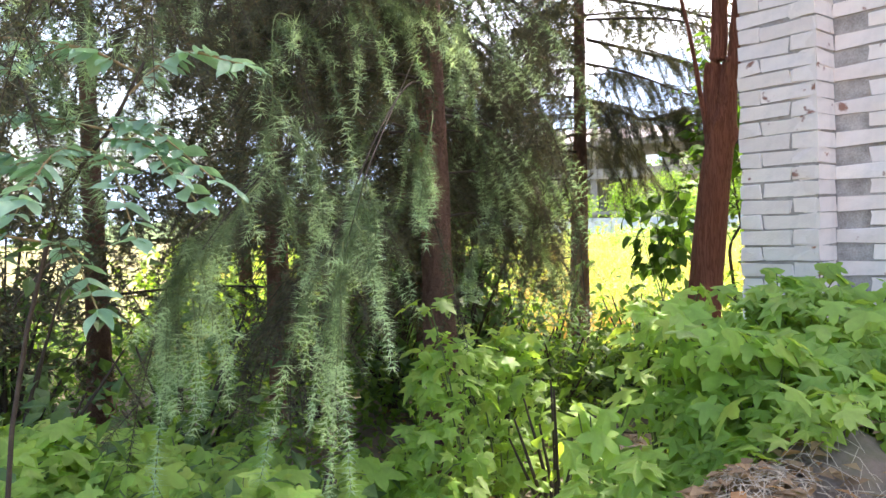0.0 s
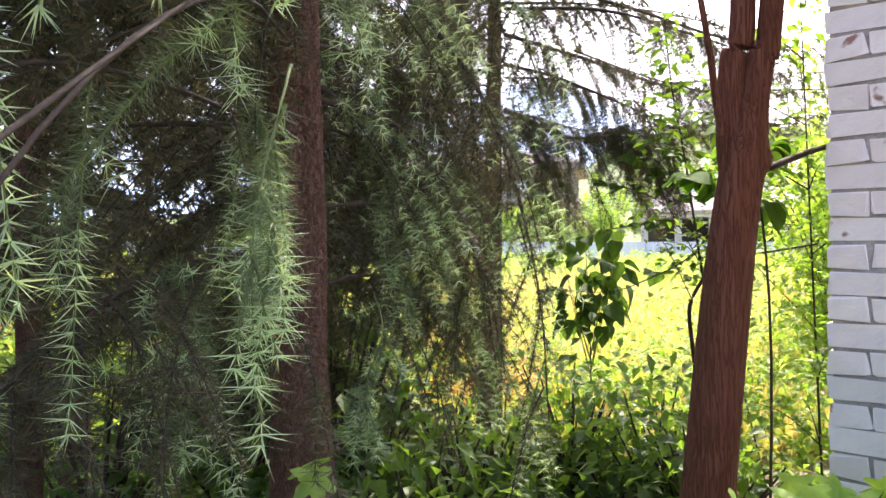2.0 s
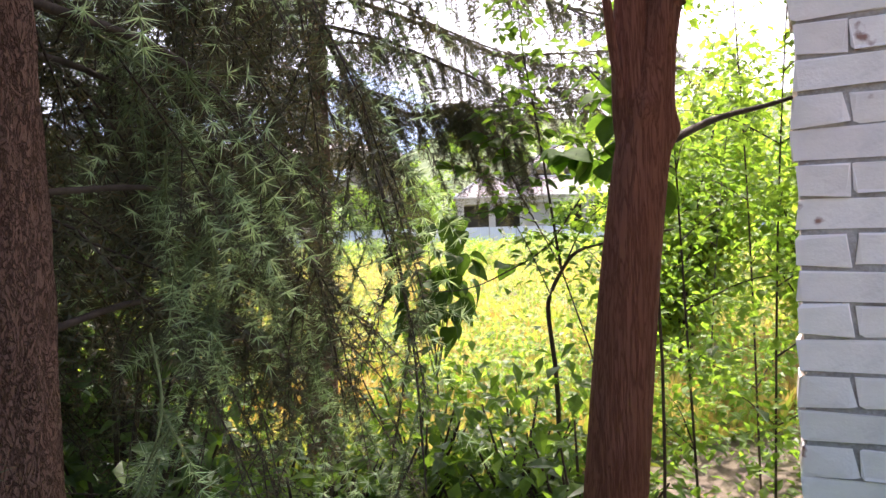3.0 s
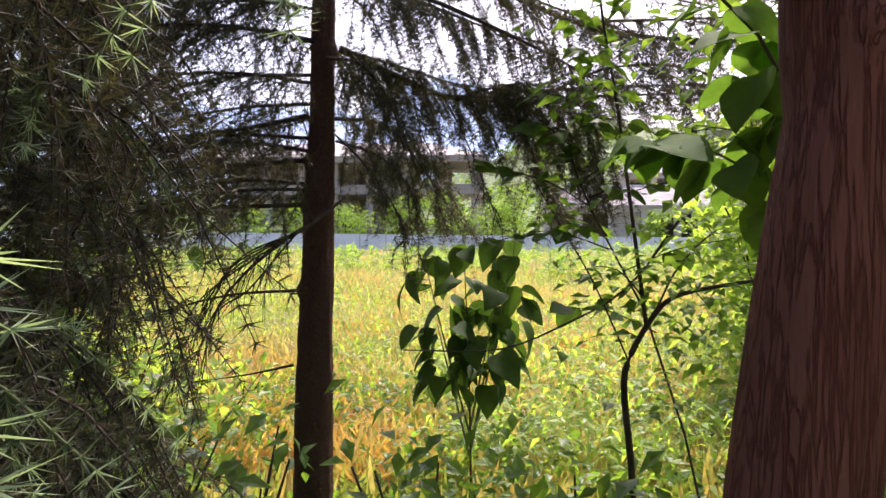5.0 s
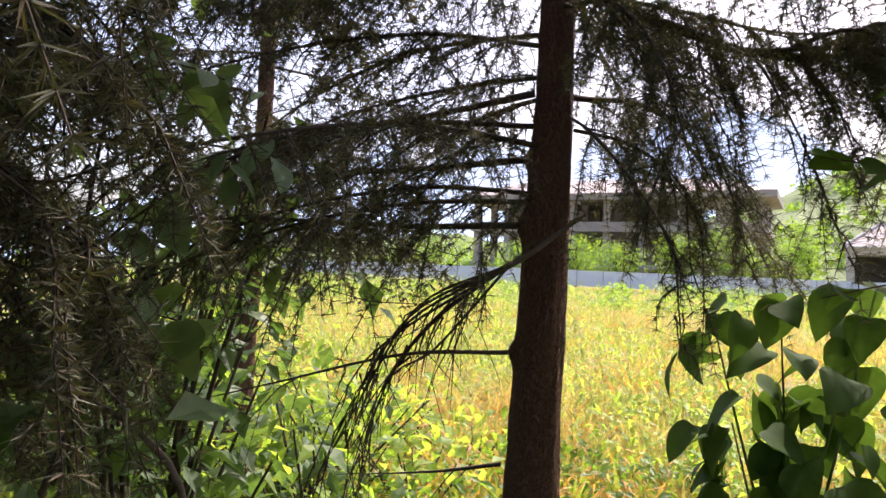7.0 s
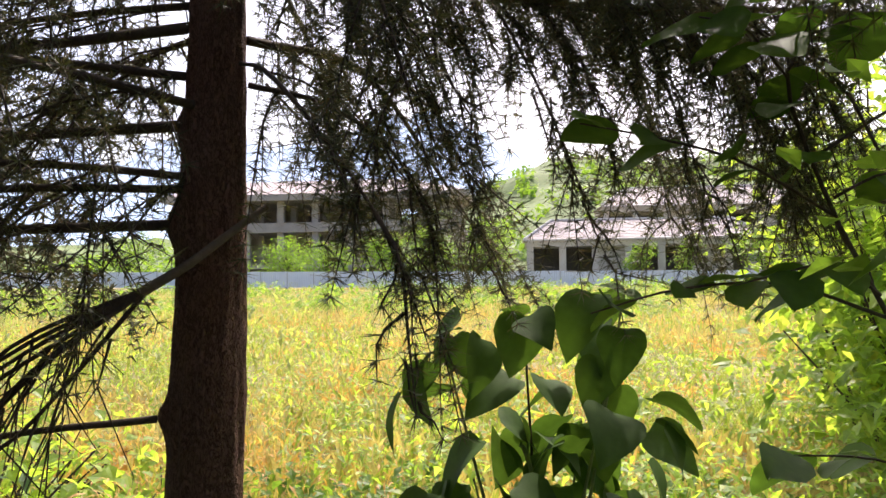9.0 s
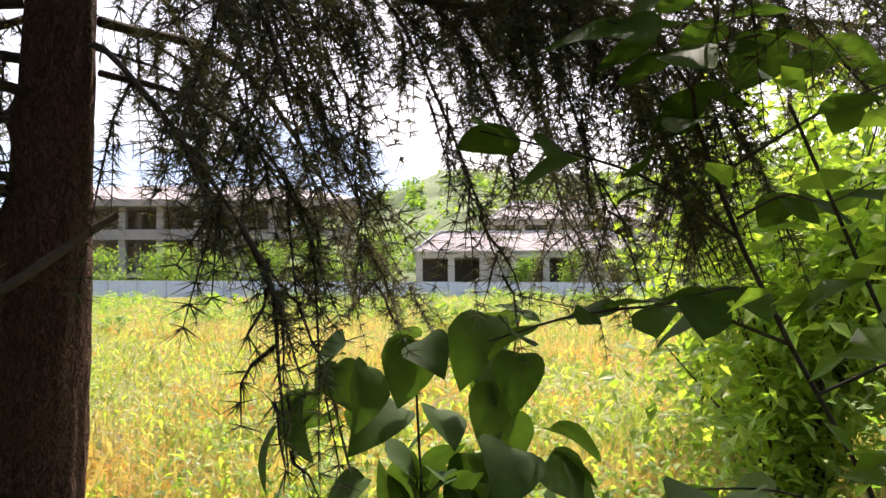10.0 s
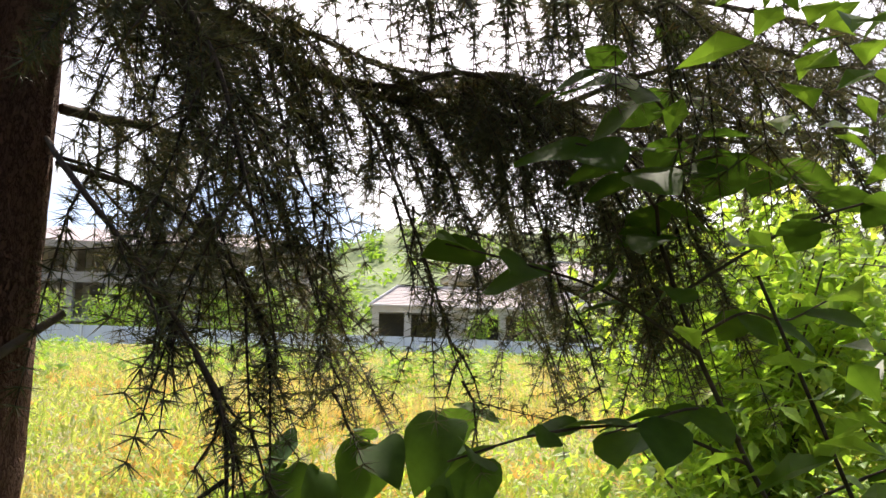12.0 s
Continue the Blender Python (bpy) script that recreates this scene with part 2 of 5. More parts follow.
# ---- ground ----
def build_ground():
    xs = np.unique(np.concatenate([np.arange(-6, 8.01, 0.16), np.sign(np.linspace(-1, 1, 61)) * np.abs(np.linspace(-1, 1, 61)) ** 3 * 900]))
    ys = np.unique(np.concatenate([np.arange(-3, 12.01, 0.16), np.arange(12, 100, 4), np.linspace(0, 1, 30) ** 3 * 1100 + 100, -3 - np.linspace(0, 1, 16) ** 3 * 600]))
    v = np.array([(x, y, height(x, y)) for y in ys for x in xs])
    nx = len(xs)
    f = [(j * nx + i, j * nx + i + 1, (j + 1) * nx + i + 1, (j + 1) * nx + i) for j in range(len(ys) - 1) for i in range(nx - 1)]
    ob = link("ground", tri_mesh("ground", v, f, True), GROUND)
    tagged(ob, "dark woodland earth running out into a dry grassy field", "ground", kind="structure")


build_ground()

# ---- the brick house ----
WALL_AT, WALL_ALONG, WALL_OUT = Vector((1.272, 3.028, 0)), Vector((0.643, -0.766, 0)), Vector((-0.766, -0.643, 0))
COURSE, JOINT = 0.063, 0.008
PIER, STEP = 0.31, 0.16          # width of the pier, and how far it stands before the wall


def wall_pose(s, out, z):
    """Metres along the wall, out from the pier's face (negative: behind it) and up."""
    m = Matrix((( WALL_ALONG.x, -WALL_OUT.x, 0, 0), (WALL_ALONG.y, -WALL_OUT.y, 0, 0), (0, 0, 1, 0), (0, 0, 0, 1)))
    return Matrix.Translation(WALL_AT + WALL_ALONG * s + WALL_OUT * out + Vector((0, 0, z))) @ m


def brick_mesh(length, depth, seed):
    rng = random.Random(seed)
    h, ch = COURSE - JOINT, 0.0025
    v, f = [], []
    rings = [(0.0, ch), (ch, 0.0), (depth, 0.0)]
    for y, inset in rings:
        for x, z in ((inset, inset), (length - inset, inset), (length - inset, h - inset), (inset, h - inset)):
            v.append((x + rng.uniform(-0.008, 0.006), y + rng.uniform(-0.003, 0.003), z + rng.uniform(-0.006, 0.0055)))
    f.append((3, 2, 1, 0))
    for r in range(2):
        for i in range(4):
            j = (i + 1) % 4
            f.append((r * 4 + i, r * 4 + j, (r + 1) * 4 + j, (r + 1) * 4 + i))
    f.append((8, 9, 10, 11))
    return tri_mesh("brick", v, [f_ for f_ in f])


def build_brick_house():
    top = 2.95
    core = [box_arrays(0.006, 0.007, -0.3, PIER - 0.006, STEP + 0.02, top), box_arrays(0.006, STEP + 0.007, -0.3, 4.5, STEP + 0.30, top),
            box_arrays(4.2, STEP + 0.30, -0.3, 4.5, STEP + 3.0, top), box_arrays(1.6, STEP + 0.30, -0.3, 1.9, STEP + 3.0, top),
            box_arrays(1.9, STEP + 2.7, -0.3, 4.2, STEP + 3.0, top)]
    v, f = join(core)
    wall = link("wall_brick", tri_mesh("wall_brick", v, f), MORTAR)
    wall.matrix_world = wall_pose(0, 0, 0)
    tagged(wall, "white-painted brick wall with a projecting pier", "brick wall", kind="structure")
    roof = link("roof_slab", tri_mesh("roof_slab", *box_arrays(-0.05, -0.12, top, 4.7, STEP + 3.1, top + 0.15)), CONCRETE)
    roof.matrix_world = wall_pose(0, 0, 0)
    tagged(roof, "plain concrete roof slab of the brick house", "roof", kind="structure")
    sizes = {"long": [brick_mesh(0.205, 0.1, i) for i in range(4)], "short": [brick_mesh(0.085, 0.1, 10 + i) for i in range(4)],
             "full": [brick_mesh(0.24, 0.1, 20 + i) for i in range(5)], "step": [brick_mesh(STEP - 0.004, 0.1, 30 + i) for i in range(3)]}
    for group in sizes.values():
        for me in group:
            me.materials.append(BRICK)
    rng = random.Random(4)

    def lay(kind, s, back, z, turn=0):
        ob = new("brick", rng.choice(sizes[kind]))
        ob.parent = wall
        ob.matrix_local = pose(s + rng.uniform(-0.002, 0.002), back + rng.uniform(-0.004, 0.003), z + rng.uniform(-0.003, 0.003), 0, rng.uniform(-0.9, 0.9), turn)

    extra = []
    for c in range(int((top + 0.1) / COURSE)):
        z = -0.1 + c * COURSE
        near = 0.6 < z < 2.92
        row = [("long", 0.0, 0.0, 0), ("short", 0.215, 0.0, 0)] if c % 2 else [("short", 0.0, 0.0, 0), ("long", 0.095, 0.0, 0)]
        row.append(("step", PIER - 0.001, 0.003, 90))
        s = PIER + (0.0 if c % 2 else 0.125)
        while s < (PIER + 1.0 if near else 4.2):
            row.append(("full", s, STEP, 0))
            s += 0.25
        if near:
            for r in row:
                lay(r[0], r[1], r[2], z, r[3])
            s0 = s
            while s0 < 4.2:
                extra.append((s0, STEP, z, 0.24))
                s0 += 0.25
        else:
            for kind, s, back, turn in row:
                if turn == 0:
                    extra.append((s, back, z, {"long": 0.205, "short": 0.085, "full": 0.24}[kind]))
    v, f = join([box_arrays(s, b, z, s + l, b + 0.1, z + COURSE - JOINT) for s, b, z, l in extra])
    more = part("upper_brickwork", v, f, BRICK, wall, "upper courses of white-painted brick", smooth=False)
    tagged(more, kind="stuff")


# ---- cedars ----
WAY = [(0.03, -0.5, 1.5), (0.05, 0.8, 1.55), (0.03, 1.4, 1.6), (0.15, 2.1, 1.63), (0.45, 2.6, 1.66), (0.72, 3.0, 1.7), (1.0, 3.6, 1.7), (1.02, 4.1, 1.72), (1.18, 4.7, 1.8)]
WAY_LINE = curve(WAY, 60)          # the trodden gap between the trees, free of twigs


def clear_of_way(p, gap):
    off = p[:, None, :] - WAY_LINE[None]
    under = (np.hypot(off[..., 0], off[..., 1]) < 0.15) & (off[..., 2] < 0.2)
    return np.linalg.norm(off, axis=2).min() > gap and not under.any()


def needles(whorls, tangents, rng, count, length, width):
    """Bunches of needles: count thin triangles at each whorl, spread round the twig."""
    w, t = np.repeat(whorls, count, 0), np.repeat(tangents, count, 0)
    n = len(w)
    r = rng.normal(size=(n, 3))
    r -= t * (r * t).sum(1)[:, None]
    r /= np.linalg.norm(r, axis=1)[:, None] + 1e-9
    lean = rng.uniform(-0.15, 0.95, (n, 1))
    d = t * lean + r * np.sqrt(1 - lean ** 2 * 0.9)
    d /= np.linalg.norm(d, axis=1)[:, None]
    side = np.cross(d, rng.normal(size=(n, 3)))
    side /= np.linalg.norm(side, axis=1)[:, None] + 1e-9
    ln = length * rng.uniform(0.6, 1.15, (n, 1))
    v = np.empty((n, 3, 3))
    v[:, 0], v[:, 1], v[:, 2] = w - side * width / 2, w + side * width / 2, w + d * ln
    return v.reshape(-1, 3), np.arange(n * 3).reshape(-1, 3)


def limb(tree, points, radius, rng, twigs=24, twig_len=0.42, hang=0.5, count=16, spacing=0.019, length=0.032, width=0.0018,
         start=0.1, young=0.0, gap=0.34, wood=None, flat=1.0, fine=True, shoot_gap=0.075):
    """A limb with drooping side twigs; the twigs' needles are one mesh under it."""
    base = np.array(tree.location)
    p = curve(points, 18)
    ok = [clear_of_way(p[i:i + 1], gap * 0.8) for i in range(len(p))]
    if not all(ok):
        p = p[:ok.index(False)]
    if len(p) < 4:
        return
    nseg = len(p)
    pieces = [tube(p - base, radius * np.linspace(0.8, 0.16, nseg) , 6)]
    tan = np.gradient(p, axis=0)
    tan /= np.linalg.norm(tan, axis=1)[:, None]
    w, wt, wm, wmt, wy, wyt, fresh = [], [], [], [], [], [], []
    for k in range(twigs):
        s = start + (1 - start) * (k + rng.uniform(0, 1)) / twigs
        i = min(nseg - 1, int(s * (nseg - 1)))
        o, d = p[i], tan[i]
        side = np.cross(d, (0, 0, 1.0)) * (1 if k % 2 else -1)
        side /= np.linalg.norm(side) + 1e-9
        ln = twig_len * rng.uniform(0.5, 1.2) * (1.05 - 0.45 * s)
        g = hang * rng.uniform(0.5, 1.4)
        way = side * flat * rng.uniform(0.3, 1.0) + d * rng.uniform(0.2, 0.8) + np.array((0, 0, -g * 0.35))
        way /= np.linalg.norm(way)
        m = max(4, int(ln / 0.08))
        u = np.linspace(0, 1, m)[:, None]
        q = o + way * ln * u + np.array((0, 0, -1.0)) * g * ln * 0.75 * u ** 2 + np.cumsum(rng.normal(0, 0.006, (m, 3)), 0)
        if not clear_of_way(q, gap):
            continue
        shoots = [q]
        for _ in range(int(ln / shoot_gap)):
            j = rng.integers(0, m - 1)
            dd = q[min(m - 1, j + 1)] - q[j]
            dd /= np.linalg.norm(dd) + 1e-9
            off = rng.normal(size=3) * 0.7 + dd * 0.9 + np.array((0, 0, -0.35 * g))
            off /= np.linalg.norm(off)
            sl = rng.uniform(0.06, 0.16)
            uu = np.linspace(0, 1, 3)[:, None]
            shoots.append(q[j] + off * sl * uu + np.array((0, 0, -1.0)) * 0.25 * sl * uu ** 2)
        new_growth = rng.uniform() < young
        for n_sh, sh in enumerate(shoots):
            if n_sh == 0 or fine:
                (fresh if new_growth else pieces).append(tube((sh if n_sh == 0 else sh[::2]) - base, np.linspace(0.0032 if n_sh == 0 else 0.0016, 0.0008, len(sh if n_sh == 0 else sh[::2])), 3))
            total = np.linalg.norm(np.diff(sh, axis=0), axis=1).sum()
            cnt = max(3, int(total / spacing))
            uu = np.linspace(0.06, 1, cnt) * (len(sh) - 1)
            ii = np.minimum(uu.astype(int), len(sh) - 2)
            fr = (uu - ii)[:, None]
            seg = sh[ii + 1] - sh[ii]
            at, way_on = sh[ii] + seg * fr - base, seg / (np.linalg.norm(seg, axis=1)[:, None] + 1e-9)
            if new_growth:
                tip = uu > (0.62 if n_sh == 0 else 0.5) * (len(sh) - 1)
                wy.append(at[tip]), wyt.append(way_on[tip]), wm.append(at[~tip]), wmt.append(way_on[~tip])
            else:
                w.append(at), wt.append(way_on)
    ob = part("limb", *join(pieces), wood or TWIG, tree)
    if w:
        part("needles", *needles(np.concatenate(w), np.concatenate(wt), rng, count, length, width), NEEDLE, ob, "dark grey-green needles", smooth=False)
    if wm:
        part("grown_needles", *needles(np.concatenate(wm), np.concatenate(wmt), rng, count, length, width), NEEDLE_MID, ob, "green needles of last year", smooth=False)
    if fresh:
        part("young_growth", *join(fresh), STEM_GREEN, ob)
        tagged(ob.children[-1], "pale green young growth", kind="stuff")
    if wy:
        part("young_needles", *needles(np.concatenate(wy), np.concatenate(wyt), rng, count + 1, length * 1.05, width), NEEDLE_YOUNG, ob, "pale blue-green young needles", smooth=False)


def trunk(tree, points, radius, top_radius, mat, rough=0.008, seg=44, rings=150, knot=None, freq=(9, 3.2), pinch=None):
    base = np.array(tree.location)
    p = curve(points, rings)
    low = p[0][2]
    r = np.linspace(radius, top_radius, rings) * (1 + 0.35 * np.exp(-(p[:, 2] - low) / 0.16))
    if pinch:          # thinner above a fork
        r *= np.array([1 - (1 - pinch[2]) * smoothstep(pinch[0], pinch[1], z) for z in p[:, 2]])
    v, f = tube(p - base, r, seg)
    c = np.repeat(p - base, seg, 0)
    out = v - c
    nrm = np.linalg.norm(out, axis=1)[:, None] + 1e-9
    d = out / nrm
    amount = np.array([noise.noise((a * freq[0] * 1.4, b * freq[0] * 1.4, z * freq[1])) + 0.6 * noise.noise((a * 26, b * 26, z * freq[1] * 4)) for a, b, z in np.concatenate([d[:, :2] * radius * 3, c[:, 2:]], 1) * 1.0])
    extra = amount * rough
    if knot:
        for ka, kz, size, lift in knot:
            ang = np.arctan2(d[:, 1], d[:, 0])
            da = (ang - ka + np.pi) % (2 * np.pi) - np.pi
            extra += lift * np.exp(-(da / (size * 9)) ** 2 - ((c[:, 2] + base[2] - kz) / size) ** 2)
    return part("trunk", v + d * extra[:, None], f, mat, tree)


def crown(tree, axis, z0, z1, limbs, reach, rng, azimuth=(0, 360), **kw):
    """Limbs in loose whorls up the trunk, shorter towards the top."""
    for k in range(limbs):
        u = (k + rng.uniform(0, 1)) / limbs
        z = z0 + (z1 - z0) * u
        a = radians(rng.uniform(*azimuth) if azimuth != (0, 360) else k * 137.5 + rng.uniform(-20, 20))
        L = reach * (1 - 0.75 * max(0, (z - z0)) / max(0.5, (z1 - z0))) * rng.uniform(0.75, 1.1)
        x, y = axis(z)
        d = np.array((math.cos(a), math.sin(a), 0))
        o = np.array((x, y, z))
        rise, drop = rng.uniform(0.0, 0.18), rng.uniform(0.18, 0.42)
        pts = [o + d * L * s + np.array((0, 0, L * (rise * s - drop * s * s))) + np.array((rng.normal(0, 0.02), rng.normal(0, 0.02), 0)) * s for s in (0, 0.33, 0.66, 1.0)]
        limb(tree, pts, 0.006 + 0.0035 * L, rng, **kw)


def cedar_a():
    t = thing("cedar", (0.013, 3.154, height(0.013, 3.154)), "young deodar cedar with red-brown trunk and drooping grey-green sprays", "tree", "row of cedars")
    trunk(t, [(0.03, 3.16, 0.05), (0.012, 3.15, 1.0), (0.005, 3.12, 2.2), (0.0, 3.1, 4.0), (0.0, 3.1, 7.5)], 0.088, 0.02, BARK_CEDAR)
    rng = np.random.default_rng(11)
    # limbs reaching towards the start of the way, low on the left of it
    low = dict(twigs=44, twig_len=0.52, hang=0.8, count=10, spacing=0.0145, length=0.036, width=0.0024, young=0.72)
    for fresh, pts in enumerate(([(0, 3.1, 2.05), (-0.06, 2.5, 1.95), (-0.14, 2.05, 1.72), (-0.27, 1.8, 1.35)],
                [(0, 3.1, 1.85), (-0.3, 2.5, 1.85), (-0.5, 2.1, 1.6), (-0.7, 1.85, 1.25)],
                [(0, 3.1, 2.5), (-0.45, 2.4, 2.45), (-0.75, 1.8, 2.15), (-0.85, 1.45, 1.75)],
                [(0, 3.1, 2.9), (-0.3, 2.3, 2.75), (-0.42, 1.7, 2.45), (-0.55, 1.2, 2.05)],
                [(0, 3.1, 2.4), (-0.7, 2.7, 2.3), (-1.2, 2.3, 2.0), (-1.45, 2.1, 1.6)],
                [(0, 3.1, 2.75), (0.05, 2.4, 2.8), (0.0, 1.95, 2.6), (-0.02, 1.75, 2.4)],
                [(0, 3.1, 1.6), (-0.25, 2.85, 1.55), (-0.45, 2.6, 1.35), (-0.55, 2.5, 1.1)],
                [(0, 3.1, 2.65), (-0.25, 2.7, 2.6), (-0.55, 2.3, 2.4), (-0.75, 2.1, 2.1)],
                [(0, 3.1, 2.3), (-0.15, 2.75, 2.3), (-0.3, 2.4, 2.2), (-0.42, 2.2, 1.95)],
                [(0, 3.1, 3.1), (-0.6, 2.6, 3.0), (-1.0, 2.1, 2.7), (-1.25, 1.7, 2.3)])):
        limb(t, pts, 0.0062, rng, **{**low, **(dict(young=0.9, twigs=10, twig_len=0.5, shoot_gap=0.13, count=13, spacing=0.013, length=0.042, hang=1.25, start=0.3, gap=0.34, width=0.0017, flat=0.7) if fresh < 2 else (dict(young=0.22, twigs=30) if fresh < 4 else dict(young=0.12, twigs=36, count=8, width=0.0027)))})
    # three fresh sprays hanging free before the trunk
    spray = dict(twigs=10, twig_len=0.32, shoot_gap=0.13, hang=1.7, count=14, spacing=0.010, length=0.033, width=0.0017, young=1.0, start=0.45, gap=0.2, wood=TWIG, flat=0.8)
    limb(t, [(0.0, 3.1, 2.3), (-0.13, 1.93, 1.68), (-0.16, 1.75, 1.54), (-0.21, 1.68, 1.35)], 0.0035, rng, **spray)
    limb(t, [(-0.05, 3.1, 2.2), (-0.57, 2.03, 1.54), (-0.62, 1.88, 1.43), (-0.69, 1.83, 1.26)], 0.0035, rng, **spray)
    limb(t, [(0.0, 3.1, 2.5), (-0.05, 2.85, 1.96), (-0.06, 2.8, 1.82), (-0.05, 2.8, 1.6)], 0.0035, rng, **{**spray, "twigs": 8, "twig_len": 0.18})
    # single tassels hanging in front of the dark crown
    for x, y, z, ln in ((-0.36, 1.75, 1.63, 0.34), (-0.52, 1.72, 1.28, 0.26), (-0.02, 2.2, 1.46, 0.32), (0.10, 2.55, 1.95, 0.25), (-0.62, 1.7, 1.72, 0.30), (-0.85, 1.75, 1.5, 0.28), (-0.3, 2.0, 1.5, 0.25),
                        (0.16, 2.9, 1.9, 0.22), (0.22, 3.35, 1.55, 0.25), (0.3, 3.4, 1.42, 0.25), (0.42, 3.5, 1.5, 0.28), (0.15, 3.0, 1.2, 0.22), (0.5, 3.75, 1.35, 0.22)):
        top = np.array((x + rng.normal(0, 0.03), y + rng.uniform(0.02, 0.08), z + ln))
        limb(t, [top + np.array((0.0, 0.22, 0.07)), top, (x, y, z + ln * 0.5), (x, y - 0.01, z)], 0.003, rng, twigs=7, twig_len=0.1, hang=1.0, count=11, spacing=0.010, length=0.036, width=0.0016, young=1.0, start=0.3, gap=0.16, wood=STEM_GREEN, flat=0.5)
    # limbs draped to the right, between this trunk and the next one
    drape = dict(young=0.3, twigs=26, twig_len=0.38, hang=1.0, count=12, spacing=0.021, width=0.0024)
    for pts in ([(0, 3.12, 2.0), (0.2, 3.6, 1.95), (0.5, 4.2, 1.6), (0.72, 4.6, 1.15)],
                [(0, 3.12, 2.45), (0.3, 3.3, 2.5), (0.6, 3.5, 2.35), (0.8, 3.75, 2.05)],
                [(0, 3.12, 1.95), (0.3, 3.4, 1.9), (0.52, 3.6, 1.6), (0.62, 3.72, 1.2)],
                [(0, 3.12, 2.35), (0.25, 3.25, 2.25), (0.52, 3.36, 1.95), (0.66, 3.42, 1.5), (0.7, 3.45, 1.1)]):
        limb(t, pts, 0.010, rng, **drape, gap=0.16)
    for k in range(7):          # low boughs close by the way
        e, z = rng.normal(0, 0.06, 3), 1.25 + 0.19 * k
        limb(t, [(0, 3.12, z + 0.25), (0.25 + e[0], 3.5, z + 0.27), (0.5 + e[0], 3.95 + e[1], z + 0.12), (0.67, 4.3 + e[1], z - 0.22)], 0.008, rng, twigs=30, twig_len=0.32, hang=1.0, count=11, spacing=0.02, width=0.0026, gap=0.15, start=0.3, young=0.1)
    crown(t, lambda z: (0.0, 3.12), 1.6, 3.3, 20, 1.3, rng, azimuth=(85, 235), twigs=24, twig_len=0.44, hang=0.75, count=8, spacing=0.026, width=0.0042, fine=False)
    crown(t, lambda z: (0.0, 3.1), 2.75, 7.2, 30, 1.9, rng, twigs=16, twig_len=0.5, count=5, spacing=0.05, length=0.06, width=0.011, fine=False)


